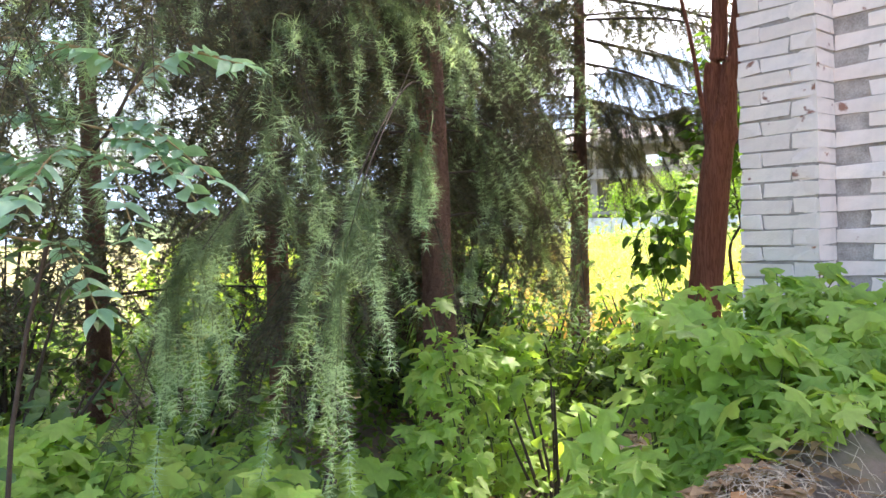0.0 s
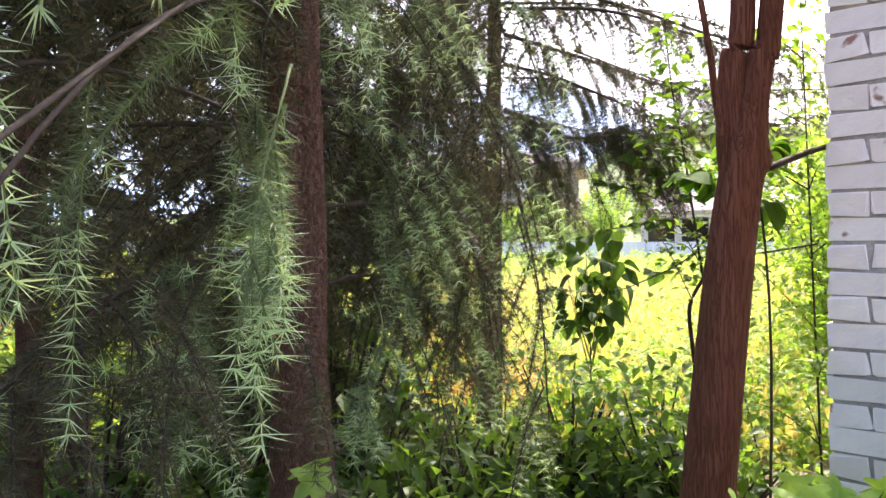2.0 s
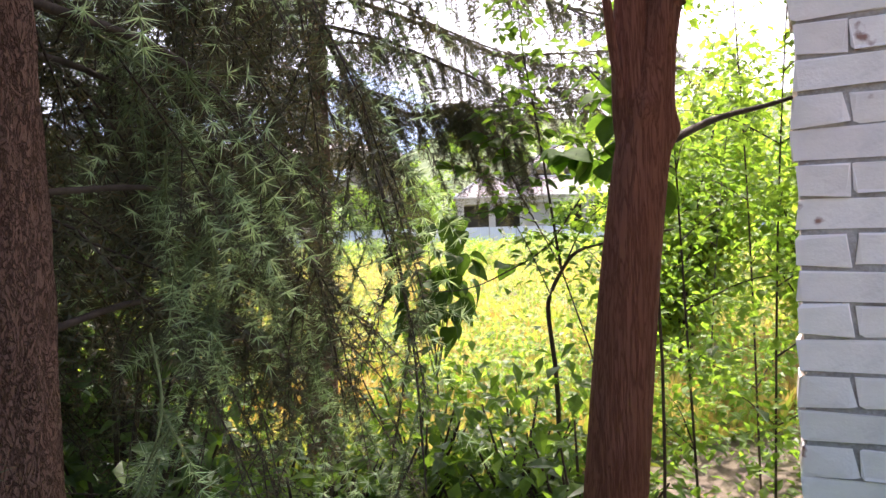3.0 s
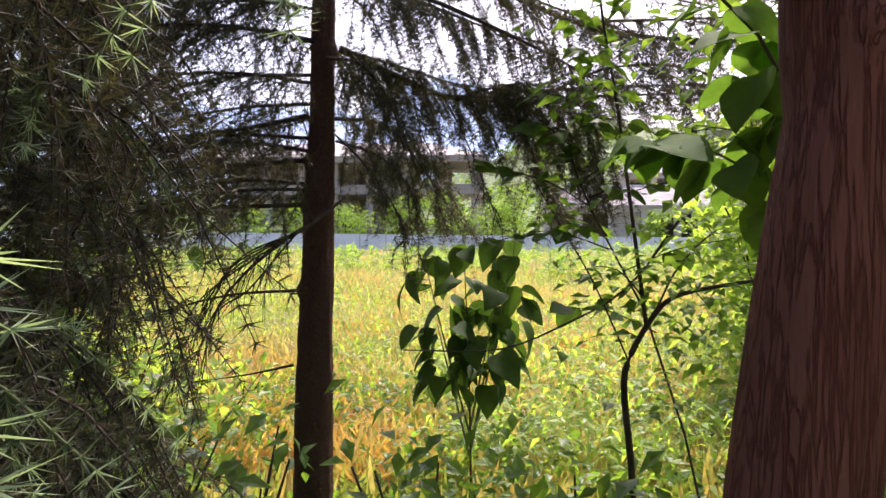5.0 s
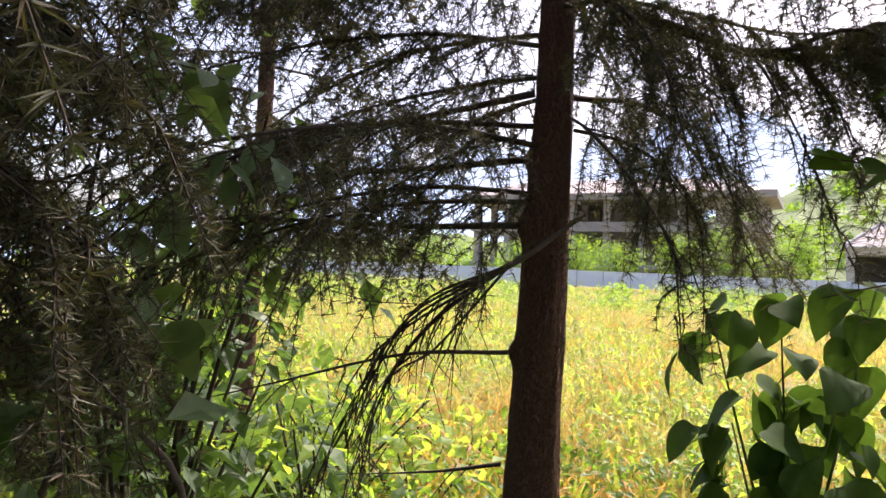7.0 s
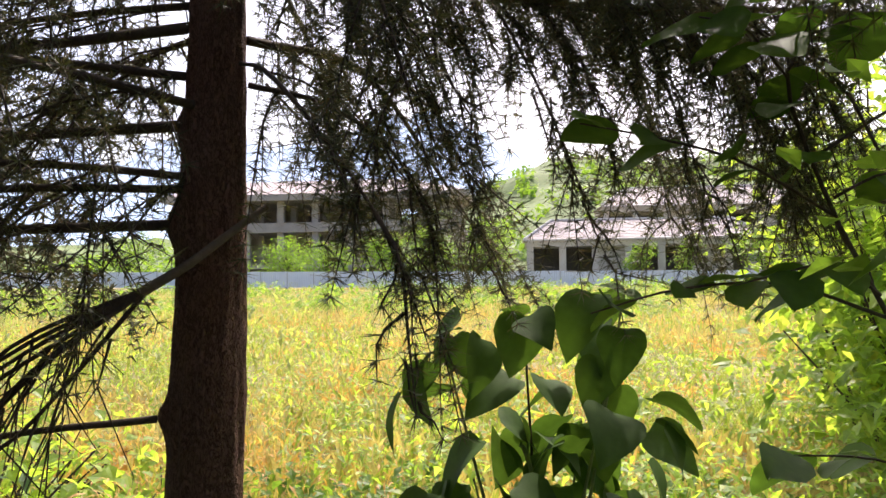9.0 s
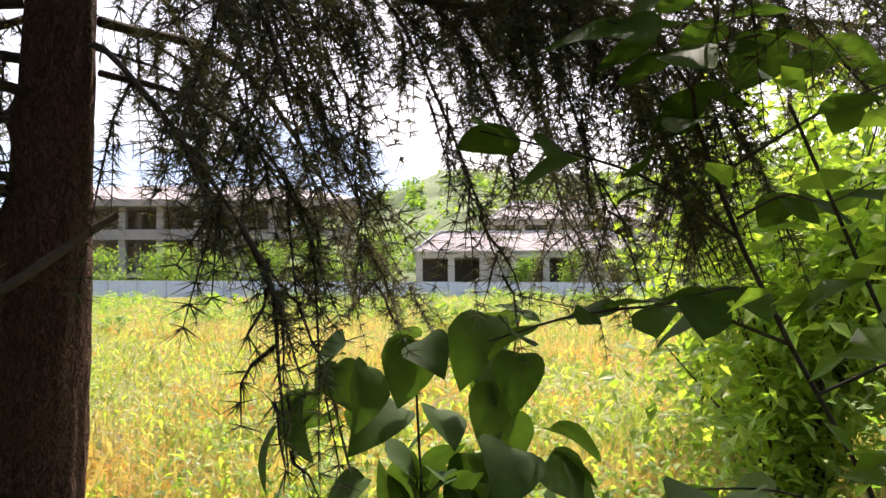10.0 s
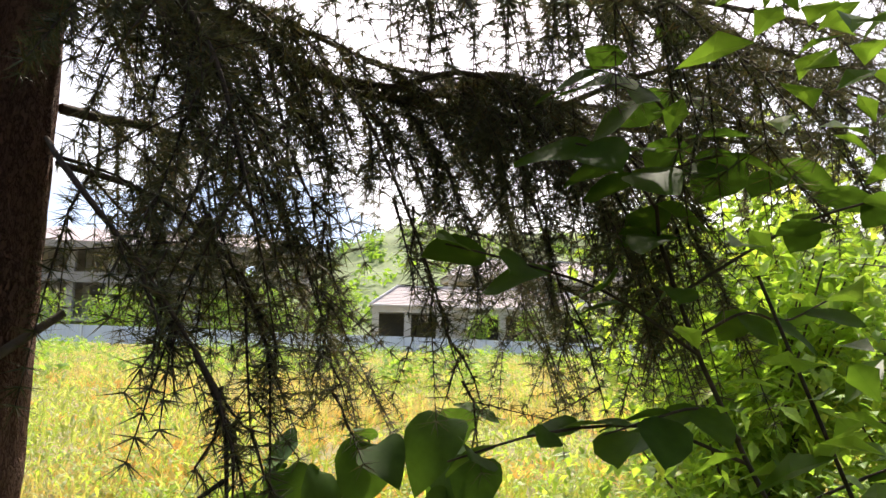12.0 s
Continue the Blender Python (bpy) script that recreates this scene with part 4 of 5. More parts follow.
def leafy_twig():
    rng = random.Random(8)
    t = thing("elm_shrub", (2.6, 5.25, height(2.6, 5.25)), "thin shrub with arching twigs of dark serrate leaves", "shrub")
    lines = [stem(t, [(2.6, 5.25, 0.2), (2.4, 5.36, 1.2), (2.24, 5.45, 1.61), (2.13, 5.48, 1.83), (2.07, 5.49, 1.98), (2.06, 5.5, 2.06), (2.1, 5.5, 2.13), (2.13, 5.5, 2.23), (2.08, 5.5, 2.34)], 0.005, 0.002, TWIG),
             stem(t, [(2.22, 5.46, 1.66), (2.04, 5.5, 1.72), (1.86, 5.53, 1.715), (1.72, 5.56, 1.68)], 0.0035, 0.0015, TWIG, "side_twig"),
             stem(t, [(2.13, 5.48, 1.83), (1.98, 5.52, 1.92), (1.84, 5.56, 1.96), (1.72, 5.58, 1.98)], 0.003, 0.0015, TWIG, "side_twig"),
             stem(t, [(2.1, 5.48, 1.93), (2.27, 5.4, 2.04), (2.44, 5.32, 2.1), (2.6, 5.24, 2.12)], 0.003, 0.0015, TWIG, "side_twig"),
             stem(t, [(2.25, 5.44, 1.58), (2.4, 5.34, 1.66), (2.56, 5.26, 1.70), (2.7, 5.2, 1.72)], 0.003, 0.0015, TWIG, "side_twig"),
             stem(t, [(2.06, 5.5, 2.06), (1.99, 5.48, 2.1), (1.93, 5.46, 2.12), (1.85, 5.45, 2.12)], 0.003, 0.0015, TWIG, "side_twig"),
             stem(t, [(2.12, 5.5, 2.2), (2.02, 5.48, 2.24), (1.94, 5.46, 2.24), (1.86, 5.45, 2.235)], 0.003, 0.0015, TWIG, "side_twig"),
             stem(t, [(2.1, 5.5, 2.13), (2.2, 5.46, 2.16), (2.34, 5.45, 2.14), (2.46, 5.44, 2.06)], 0.003, 0.0015, TWIG, "side_twig"),
             stem(t, [(2.13, 5.48, 1.86), (2.22, 5.46, 1.9), (2.31, 5.45, 1.89), (2.42, 5.44, 1.93)], 0.003, 0.0015, TWIG, "side_twig"),
             stem(t, [(2.2, 5.46, 1.7), (2.1, 5.45, 1.75), (2.0, 5.45, 1.74), (1.9, 5.45, 1.72)], 0.003, 0.0015, TWIG, "side_twig"),
             stem(t, [(2.36, 5.38, 1.35), (2.2, 5.46, 1.43), (2.04, 5.53, 1.44)], 0.003, 0.0015, TWIG, "side_twig")]
    for n, p in enumerate(lines):
        for k in range(6 if n else 12):
            i = int(3 + k * 9 / 6) if n else int(5 + k * 7 / 12)
            q = p[min(11, i)]
            d = p[min(11, i + 1)] - p[i - 1] if i < 11 else p[11] - p[10]
            head = math.degrees(math.atan2(-d[0], d[1])) + (55 if k % 2 else -55) + rng.uniform(-15, 15)
            put_leaf(t, SERRATES, q, head, rng.uniform(-12, 35), rng.uniform(-40, 40), rng, rng.uniform(0.7, 1.1))


def climber():
    """A leafy shoot hanging by the leaning red trunk."""
    rng = random.Random(17)
    t = thing("climbing_vine", (1.72, 3.95, height(1.72, 3.95)), "climbing shoot with broad bright leaves beside the red trunk", "climber")
    lines = [stem(t, [(1.72, 3.95, 0.2), (1.74, 3.94, 1.1), (1.73, 3.97, 1.68), (1.68, 4.02, 2.0), (1.58, 4.08, 2.15)], 0.006, 0.003, TWIG),
             stem(t, [(1.73, 3.97, 1.68), (1.66, 4.06, 1.82), (1.56, 4.14, 1.88), (1.48, 4.2, 1.86)], 0.003, 0.002, STEM_GREEN, "shoot"),
             stem(t, [(1.71, 3.98, 1.85), (1.8, 4.05, 1.98), (1.9, 4.15, 2.02)], 0.003, 0.002, STEM_GREEN, "shoot")]
    for n, p in enumerate(lines):
        for k in range((20, 22, 18)[n]):
            q = p[min(11, (6 if n == 0 else 2) + k * (5 if n == 0 else 9) // (20, 22, 18)[n])]
            a = rng.uniform(0, 360)
            put_leaf(t, CLIMBER_LEAVES, Vector(q) + Vector((-math.sin(radians(a)), math.cos(radians(a)), 0)) * rng.uniform(0.02, 0.07), a, rng.uniform(5, 60), rng.uniform(-25, 25), rng, rng.uniform(0.7, 1.0))


def fork_sapling():
    rng = np.random.default_rng(9)
    t = thing("forked_sapling", (2.05, 5.1, height(2.05, 5.1)), "dark forked sapling with small leaves and long bare twigs", "sapling")
    lines = [stem(t, [(2.06, 5.06, 0.2), (2.06, 5.06, 0.85), (2.025, 5.06, 1.2), (2.04, 5.06, 1.31), (2.108, 5.06, 1.42), (2.185, 5.06, 1.5), (2.3, 5.05, 1.535), (2.48, 5.03, 1.56), (2.75, 5.0, 1.6)], 0.0125, 0.006, TWIG, n=26),
             stem(t, [(2.106, 5.06, 1.42), (2.045, 5.06, 1.82), (1.995, 5.06, 2.14), (1.937, 5.06, 2.44), (1.9, 5.06, 2.8)], 0.007, 0.003, TWIG, "twig"),
             stem(t, [(2.04, 5.06, 1.31), (1.912, 5.06, 1.566), (1.8, 5.06, 1.74), (1.696, 5.06, 1.9)], 0.003, 0.0015, TWIG, "twig"),
             stem(t, [(2.26, 5.1, 1.77), (2.06, 5.1, 1.545), (1.83, 5.1, 1.43), (1.6, 5.1, 1.36), (1.3, 5.1, 1.373)], 0.005, 0.002, TWIG, "twig", 16),
             stem(t, [(2.13, 5.06, 1.45), (2.22, 5.04, 1.62), (2.36, 5.02, 1.74), (2.55, 4.98, 1.82)], 0.004, 0.002, TWIG, "twig"),
             stem(t, [(2.106, 5.06, 1.5), (2.0, 5.05, 1.6), (1.9, 5.05, 1.62)], 0.003, 0.0015, TWIG, "twig")]
    at, hd, dp, rl, sz = [], [], [], [], []
    for n, p in enumerate(lines):
        if n == 3:
            continue
        for _ in range((230, 190, 50, 0, 210, 60)[n]):
            u = rng.uniform(0.55 if n == 0 else 0.2, 1) ** (0.5 if n == 1 else 1)
            q = p[int(u * (len(p) - 1))]
            at.append(q + rng.normal(0, (0.13, 0.09, 0.05, 0, 0.12, 0.06)[n], 3) * (1, 1, 1.0 if n != 0 else 1.6) - np.array((0, 0, 0.1 if n == 0 else 0)))
            hd.append(rng.uniform(0, 6.28)), dp.append(rng.uniform(-0.3, 0.7)), rl.append(rng.uniform(-0.6, 0.6)), sz.append(rng.uniform(0.035, 0.075) * (1.25 if n == 1 else 1))
    scatter("small_leaves", at, np.array(hd), np.array(dp), np.array(rl), sz, LOW_OVAL, LEAF_SMALL, "small dark green oval leaves", "", t)


def thin_saplings():
    rng = np.random.default_rng(12)
    for x, y, h, n in ((2.32, 4.4, 3.4, 1200), (2.75, 4.42, 3.6, 1400), (3.2, 4.9, 3.8, 1500), (3.9, 6.0, 3.2, 800)):
        t = thing("thin_sapling", (x, y, height(x, y)), "thin upright sapling covered with small yellow-green leaves", "sapling", "saplings by the wall")
        lean = rng.normal(0, 0.16, 2)
        lines = [stem(t, [(x, y, 0.1), (x + lean[0] * 0.5, y + lean[1] * 0.5, h * 0.5), (x + lean[0] * 1.6, y + lean[1], h)], 0.0065, 0.002, TWIG)]
        for k in range(11):
            z = h * (0.2 + 0.07 * k)
            a = rng.uniform(0, 6.28)
            L = rng.uniform(0.25, 0.5)
            o = lines[0][min(11, int(z / h * 11))]
            lines.append(stem(t, [o, o + np.array((math.cos(a) * L * 0.5, math.sin(a) * L * 0.5, 0.12)), o + np.array((math.cos(a) * L, math.sin(a) * L, 0.16))], 0.004, 0.0015, TWIG, "twig", 6, 4))
        at = []
        for _ in range(n):
            p = lines[rng.integers(0, len(lines))]
            at.append(p[rng.integers(1, len(p))] + rng.normal(0, 0.07, 3))
        scatter("small_leaves", at, rng.uniform(0, 6.28, n), rng.uniform(-0.3, 0.8, n), rng.uniform(-0.7, 0.7, n), rng.uniform(0.035, 0.075, n), LOW_OVAL, LEAF_TREE, "small yellow-green oval leaves", "", t)


def broad_bush(x, y, h, spread, n, seed, size=(0.07, 0.15), mat=None, label="tall bright green bush lit by the sun"):
    rng = np.random.default_rng(seed)
    t = thing("bush", (x, y, height(x, y)), label, "bush", "bushes along the field")
    at = []
    for k in range(16):
        a, L = rng.uniform(0, 6.28), spread * rng.uniform(0.4, 1)
        top = h * rng.uniform(0.45, 1.0)
        e = np.array((x + math.cos(a) * L, y + math.sin(a) * L, top))
        p = stem(t, [(x + rng.normal(0, 0.06), y + rng.normal(0, 0.06), 0.1), (x + math.cos(a) * L * 0.35, y + math.sin(a) * L * 0.35, top * 0.55), e], 0.014, 0.004, TWIG, "branch", 9, 5)
        for _ in range(n // 16):
            u = rng.uniform(0.2, 1) ** 0.7
            at.append(p[int(u * 8)] + rng.normal(0, 0.06 + 0.16 * u, 3))
    n = len(at)
    scatter("leaves", at, rng.uniform(0, 6.28, n), rng.uniform(-0.2, 1.0, n), rng.uniform(-0.6, 0.6, n), rng.uniform(*size, n), LOW_OVAL, mat or LEAF_SUN, "bright green pointed leaves", "", t)


def shade_sapling():
    """A slight sapling in the shade, whose leaves catch pale skylight."""
    rng = random.Random(27)
    t = thing("shaded_sapling", (0.3, 5.3, height(0.3, 5.3)), "slight sapling with dull grey-green leaves in the shade", "sapling")
    lines = [stem(t, [(0.3, 5.3, 0.2), (0.28, 5.3, 1.0), (0.24, 5.32, 1.6), (0.3, 5.35, 2.2)], 0.007, 0.003, TWIG)]
    for e in ((0.52, 5.3, 2.05), (0.62, 5.35, 1.92), (0.05, 5.2, 2.0), (0.1, 5.2, 1.55), (0.5, 5.25, 1.6), (-0.05, 5.3, 1.75), (0.45, 5.2, 1.15), (0.1, 5.15, 1.1)):
        o = lines[0][rng.randint(5, 10)]
        lines.append(stem(t, [o, (np.array(o) + np.array(e)) / 2 + np.array((0, 0, 0.04)), e], 0.003, 0.0015, TWIG, "twig", 8, 4))
    for p in lines[1:]:
        for k in range(16):
            a = rng.uniform(0, 360)
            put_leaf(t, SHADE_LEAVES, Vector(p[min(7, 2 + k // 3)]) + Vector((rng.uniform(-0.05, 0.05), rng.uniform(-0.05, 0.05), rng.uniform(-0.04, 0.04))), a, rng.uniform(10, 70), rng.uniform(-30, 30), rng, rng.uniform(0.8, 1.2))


def dead_stem():
    """A pale bent stalk in the shade by the sapling."""
    t = thing("dead_stalk", (0.55, 5.3, height(0.55, 5.3)), "pale bent dead stalk leaning in the shade", "stalk")
    stem(t, [(0.55, 5.3, 0.2), (0.53, 5.3, 0.8), (0.483, 5.3, 1.25), (0.405, 5.3, 1.38), (0.31, 5.3, 1.44), (0.205, 5.3, 1.465), (0.06, 5.3, 1.475)], 0.009, 0.004, TWIG_GREY, "stalk", 20)


def pinnate_shrub():
    rng = random.Random(14)
    x, y = -0.95, 1.55
    t = thing("pinnate_shrub", (x, y, height(x, y)), "shrub with grey-green feathered leaves on pale stems", "shrub")
    main = stem(t, [(x, y, 0.2), (-0.9, 1.55, 1.0), (-0.78, 1.55, 1.5), (-0.66, 1.55, 1.68), (-0.58, 1.55, 1.82)], 0.006, 0.003, TWIG)
    fronds = []
    for o, e in (((-0.66, 1.55, 1.68), (-0.92, 1.35, 1.62)), ((-0.66, 1.55, 1.68), (-0.5, 1.5, 1.6)), ((-0.62, 1.55, 1.75), (-0.4, 1.55, 1.82)), ((-0.7, 1.55, 1.64), (-0.55, 1.4, 1.45)),
                 ((-0.72, 1.55, 1.62), (-0.95, 1.4, 1.48)), ((-0.6, 1.55, 1.8), (-0.82, 1.5, 1.8)), ((-0.68, 1.55, 1.66), (-0.45, 1.45, 1.52)), ((-0.75, 1.55, 1.56), (-1.05, 1.45, 1.66)),
                 ((-0.7, 1.55, 1.64), (-0.72, 1.3, 1.5)), ((-0.8, 1.55, 1.45), (-1.1, 1.35, 1.4)), ((-0.8, 1.55, 1.45), (-0.62, 1.38, 1.32))):
        mid = [(a + b) / 2 for a, b in zip(o, e)]
        mid[2] += 0.05
        fronds.append(stem(t, [o, mid, e], 0.003, 0.0015, TWIG_PALE, "leaf_stalk", 10, 5))
        if e[2] > 1.45:
            e = [e[0] + rng.uniform(-0.1, 0.1), e[1] - rng.uniform(0.02, 0.12), e[2] + rng.uniform(-0.08, 0.08)]
            fronds.append(stem(t, [o, mid, e], 0.003, 0.0015, TWIG_PALE, "leaf_stalk", 10, 5))
    for p in fronds:
        d = p[-1] - p[0]
        head = math.degrees(math.atan2(-d[0], d[1]))
        for i in range(2, 10):
            for s in (-1, 1):
                put_leaf(t, LEAFLETS, p[i], head + s * rng.uniform(48, 75), rng.uniform(-5, 35), rng.uniform(-30, 30), rng, 0.95, "leaflet")
        put_leaf(t, LEAFLETS, p[-1], head, 20, 0, rng, 1.2, "leaflet")


def hop_plants():
    """Creepers with lobed leaves over the heap and along the way; single plants near it, the rest as one mass."""
    rng = random.Random(21)

    def cover(x, y):
        g = height(x, y)
        top = g
        top = max(top, g + max(0.0, 1.27 - g) * math.exp(-((x - 1.15) / 0.55) ** 2 - ((y - 2.3) / 0.42) ** 2))
        top = max(top, g + max(0.0, 1.08 - g) * math.exp(-((x - 0.34) / 0.27) ** 2 - ((y - 2.25) / 0.34) ** 2))
        top = max(top, g + max(0.0, 1.2 - g) * math.exp(-((x - 0.68) / 0.3) ** 2 - ((y - 2.5) / 0.3) ** 2))
        top = max(top, g + max(0.0, 1.06 - g) * math.exp(-((x - 0.22) / 0.24) ** 2 - ((y - 1.85) / 0.3) ** 2))
        top = max(top, g + max(0.0, 1.07 - g) * math.exp(-((x - 0.08) / 0.26) ** 4 - ((y - 2.62) / 0.24) ** 2))
        top = max(top, g + max(0.0, 1.06 - g) * math.exp(-((x - 0.3) / 0.2) ** 4 - ((y - 3.05) / 0.22) ** 2))
        top = max(top, g + max(0.0, 0.80 - g) * smoothstep(-0.2, -0.5, x) * smoothstep(2.3, 1.8, y) * smoothstep(0.75, 1.35, y))
        top = max(top, g + 0.34 * smoothstep(3.0, 2.4, y) * smoothstep(1.35, 1.8, y) * (x < 0.5))
        bare = ((x - 0.60) / 0.17) ** 2 + ((y - 1.52) / 0.22) ** 2 < 1
        return g, 0.0 if bare else top - g

    spots = []
    while len(spots) < 108:
        x, y = rng.uniform(-1.4, 1.7), rng.uniform(1.1, 3.2)
        g, c = cover(x, y)
        if c > 0.12 and np.min(np.hypot(WAY_LINE[:, 0] - x, WAY_LINE[:, 1] - y)) > 0.22:
            spots.append((x, y, g, c))
    for x, y, g, c in spots:
        t = thing("hop_creeper", (x, y, g), "green creeper with lobed hop leaves on the earth heap", "creeper", "creepers round the heap")
        for k in range(4):
            a, L = rng.uniform(0, 6.28), rng.uniform(0.1, 0.3)
            if np.min(np.hypot(WAY_LINE[:, 0] - x - math.cos(a) * L, WAY_LINE[:, 1] - y - math.sin(a) * L)) < 0.2:
                a += 3.14
            p = stem(t, [(x, y, g - 0.02), (x + math.cos(a) * L * 0.5, y + math.sin(a) * L * 0.5, g + c * 0.75), (x + math.cos(a) * L, y + math.sin(a) * L, g + c * rng.uniform(0.8, 1.15))], 0.004, 0.002, STEM_GREEN, "stem", 7, 4)
            for i in (1, 2, 3, 4, 5, 6, 6):
                aa = rng.uniform(0, 360)
                off = Vector((-math.sin(radians(aa)), math.cos(radians(aa)), 0.3)) * rng.uniform(0.02, 0.06)
                if np.min(np.hypot(WAY_LINE[:, 0] - p[i][0] - off.x, WAY_LINE[:, 1] - p[i][1] - off.y)) < 0.17:
                    continue
                put_leaf(t, LOBED, Vector(p[i]) + off, rng.uniform(90, 270), rng.uniform(0, 65), rng.uniform(-25, 25), rng, rng.uniform(0.7, 1.15), "lobed_leaf")
    n = 11000
    r = np.random.default_rng(22)
    at, sz = [], []
    while len(at) < n:
        x, y = r.uniform(-2.8, 2.2), r.uniform(0.9, 3.2)
        g, c = cover(x, y)
        if c < 0.06 or np.min(np.hypot(WAY_LINE[:, 0] - x, WAY_LINE[:, 1] - y)) < 0.25 or r.uniform() > 0.25 + c * 1.6:
            continue
        at.append((x, y, g + c * (1 - 0.75 * r.uniform() ** 2)))
        sz.append(r.uniform(0.045, 0.085))
    scatter("creeper_leaves", at, r.uniform(1.2, 5.0, n), r.uniform(0.0, 1.2, n), r.uniform(-0.5, 0.5, n), sz, lobed_blade(1.0, 3, 5, 2), LEAF_HOP, "mass of green lobed creeper leaves", "creeper")


def understory():
    r = np.random.default_rng(33)
    at, sz = [], []
    while len(at) < 25000:
        x, y = r.uniform(-5, 4.5), r.uniform(2.9, 9.5)
        d = np.min(np.hypot(WAY_LINE[:, 0] - x, WAY_LINE[:, 1] - y))
        patch = noise.noise((x * 1.1, y * 1.1, 5)) + 0.35 * smoothstep(5.5, 8, y) + (0.25 if x < -0.5 else 0)
        if d < 0.2 or r.uniform() > 0.5 + patch:
            continue
        top = 0.12 + 0.5 * max(0, patch) * min(1, d)
        at.append((x, y, height(x, y) + 0.02 + top * r.uniform()))
        sz.append(r.uniform(0.045, 0.11))
    n = len(at)
    scatter("undergrowth", at, r.uniform(0, 6.28, n), r.uniform(-0.2, 0.9, n), r.uniform(-0.5, 0.5, n), sz, LOW_OVAL, LEAF_SMALL, "low green weeds under the trees", "undergrowth")
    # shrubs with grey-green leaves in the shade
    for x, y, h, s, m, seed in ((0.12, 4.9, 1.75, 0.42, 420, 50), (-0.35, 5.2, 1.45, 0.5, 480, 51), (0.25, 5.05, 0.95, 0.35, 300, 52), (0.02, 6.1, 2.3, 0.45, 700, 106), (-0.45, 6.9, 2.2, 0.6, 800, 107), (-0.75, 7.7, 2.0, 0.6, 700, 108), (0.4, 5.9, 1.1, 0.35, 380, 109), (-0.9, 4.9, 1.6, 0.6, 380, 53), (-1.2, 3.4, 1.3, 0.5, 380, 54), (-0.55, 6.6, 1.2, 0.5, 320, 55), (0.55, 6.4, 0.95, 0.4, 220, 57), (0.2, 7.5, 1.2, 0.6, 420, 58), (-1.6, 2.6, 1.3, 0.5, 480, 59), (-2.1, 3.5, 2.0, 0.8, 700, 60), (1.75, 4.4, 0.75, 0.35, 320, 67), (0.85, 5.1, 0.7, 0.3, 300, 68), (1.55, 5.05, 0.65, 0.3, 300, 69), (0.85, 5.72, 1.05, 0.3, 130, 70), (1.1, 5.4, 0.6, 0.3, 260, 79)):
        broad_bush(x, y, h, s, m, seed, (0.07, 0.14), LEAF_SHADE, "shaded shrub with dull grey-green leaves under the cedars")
    for x, y, h, s, m, seed in ((1.42, 5.25, 0.95, 0.3, 800, 111), (0.75, 4.75, 0.9, 0.3, 700, 112), (0.45, 4.3, 0.9, 0.3, 700, 113), (1.75, 4.9, 0.9, 0.3, 700, 114), (0.3, 3.75, 0.8, 0.25, 500, 115), (1.02, 5.3, 0.8, 0.26, 500, 116), (2.0, 5.35, 0.85, 0.3, 600, 117), (1.75, 4.45, 0.9, 0.3, 700, 118)):
        broad_bush(x, y, h, s, m, seed, (0.05, 0.11), LEAF_SMALL, "low green weeds and seedlings under the trees")
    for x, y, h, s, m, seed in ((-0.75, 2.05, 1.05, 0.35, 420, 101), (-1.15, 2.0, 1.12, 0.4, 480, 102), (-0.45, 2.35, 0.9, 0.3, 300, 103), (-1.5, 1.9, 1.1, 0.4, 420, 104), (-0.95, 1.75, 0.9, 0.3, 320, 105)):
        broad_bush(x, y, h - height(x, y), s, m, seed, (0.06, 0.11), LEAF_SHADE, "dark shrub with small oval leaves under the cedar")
    broad_bush(0.44, 2.78, 1.1 - height(0.44, 2.78), 0.2, 110, 96, (0.08, 0.14), LEAF_HOP, "low shrub with plain oval green leaves by the trunk")
    # fallen leaves and dead stalks
    n = 3600
    at = []
    for k in range(n):
        x, y = (r.uniform(-2, 3), r.uniform(0.6, 6.5)) if k < 2600 else (r.normal(0.62, 0.17), r.normal(1.6, 0.25))
        at.append((x, y, height(x, y) + r.uniform(0.005, 0.03)))
    scatter("leaf_litter", at, r.uniform(0, 6.28, n), r.uniform(-0.25, 0.25, n), r.uniform(-0.3, 0.3, n), r.uniform(0.03, 0.07, n), LOW_OVAL, LITTER, "dry brown leaves scattered on the earth", "leaf litter")
    pieces = []
    for _ in range(1500):
        x, y, a, L = r.normal(0.64, 0.17), r.normal(1.6, 0.25), r.uniform(0, 6.28), r.uniform(0.02, 0.11)
        q = [(x + math.cos(a) * L * u, y + math.sin(a) * L * u) for u in (-0.5, 0, 0.5)]
        pieces.append(tube([(px, py, height(px, py) + 0.012 + r.uniform(0, 0.02)) for px, py in q], [0.0011, 0.0010, 0.0006], 3))
    v, f = join(pieces)
    tagged(link("dead_stalks", tri_mesh("dead_stalks", v, f), STRAW), "grey dead stalks lying on the earth heap", "dead stalks", kind="stuff")
    for k in range(26):
        x, y, a, L = r.uniform(-1.5, 2.2), r.uniform(3.3, 5.8), r.uniform(0, 6.28), r.uniform(0.25, 0.8)
        if np.min(np.hypot(WAY_LINE[:, 0] - x, WAY_LINE[:, 1] - y)) < 0.1:
            continue
        p = curve([(x + math.cos(a) * L * u, y + math.sin(a) * L * u + r.normal(0, 0.02), height(x + math.cos(a) * L * u, y + math.sin(a) * L * u) + 0.012) for u in (0, 0.35, 0.7, 1)], 9)
        ob = link("fallen_stick", tri_mesh("fallen_stick", *tube(p, np.linspace(0.009, 0.004, 9), 5), True), TWIG)
        tagged(ob, "dark fallen stick lying on the woodland floor", "stick", "fallen sticks")
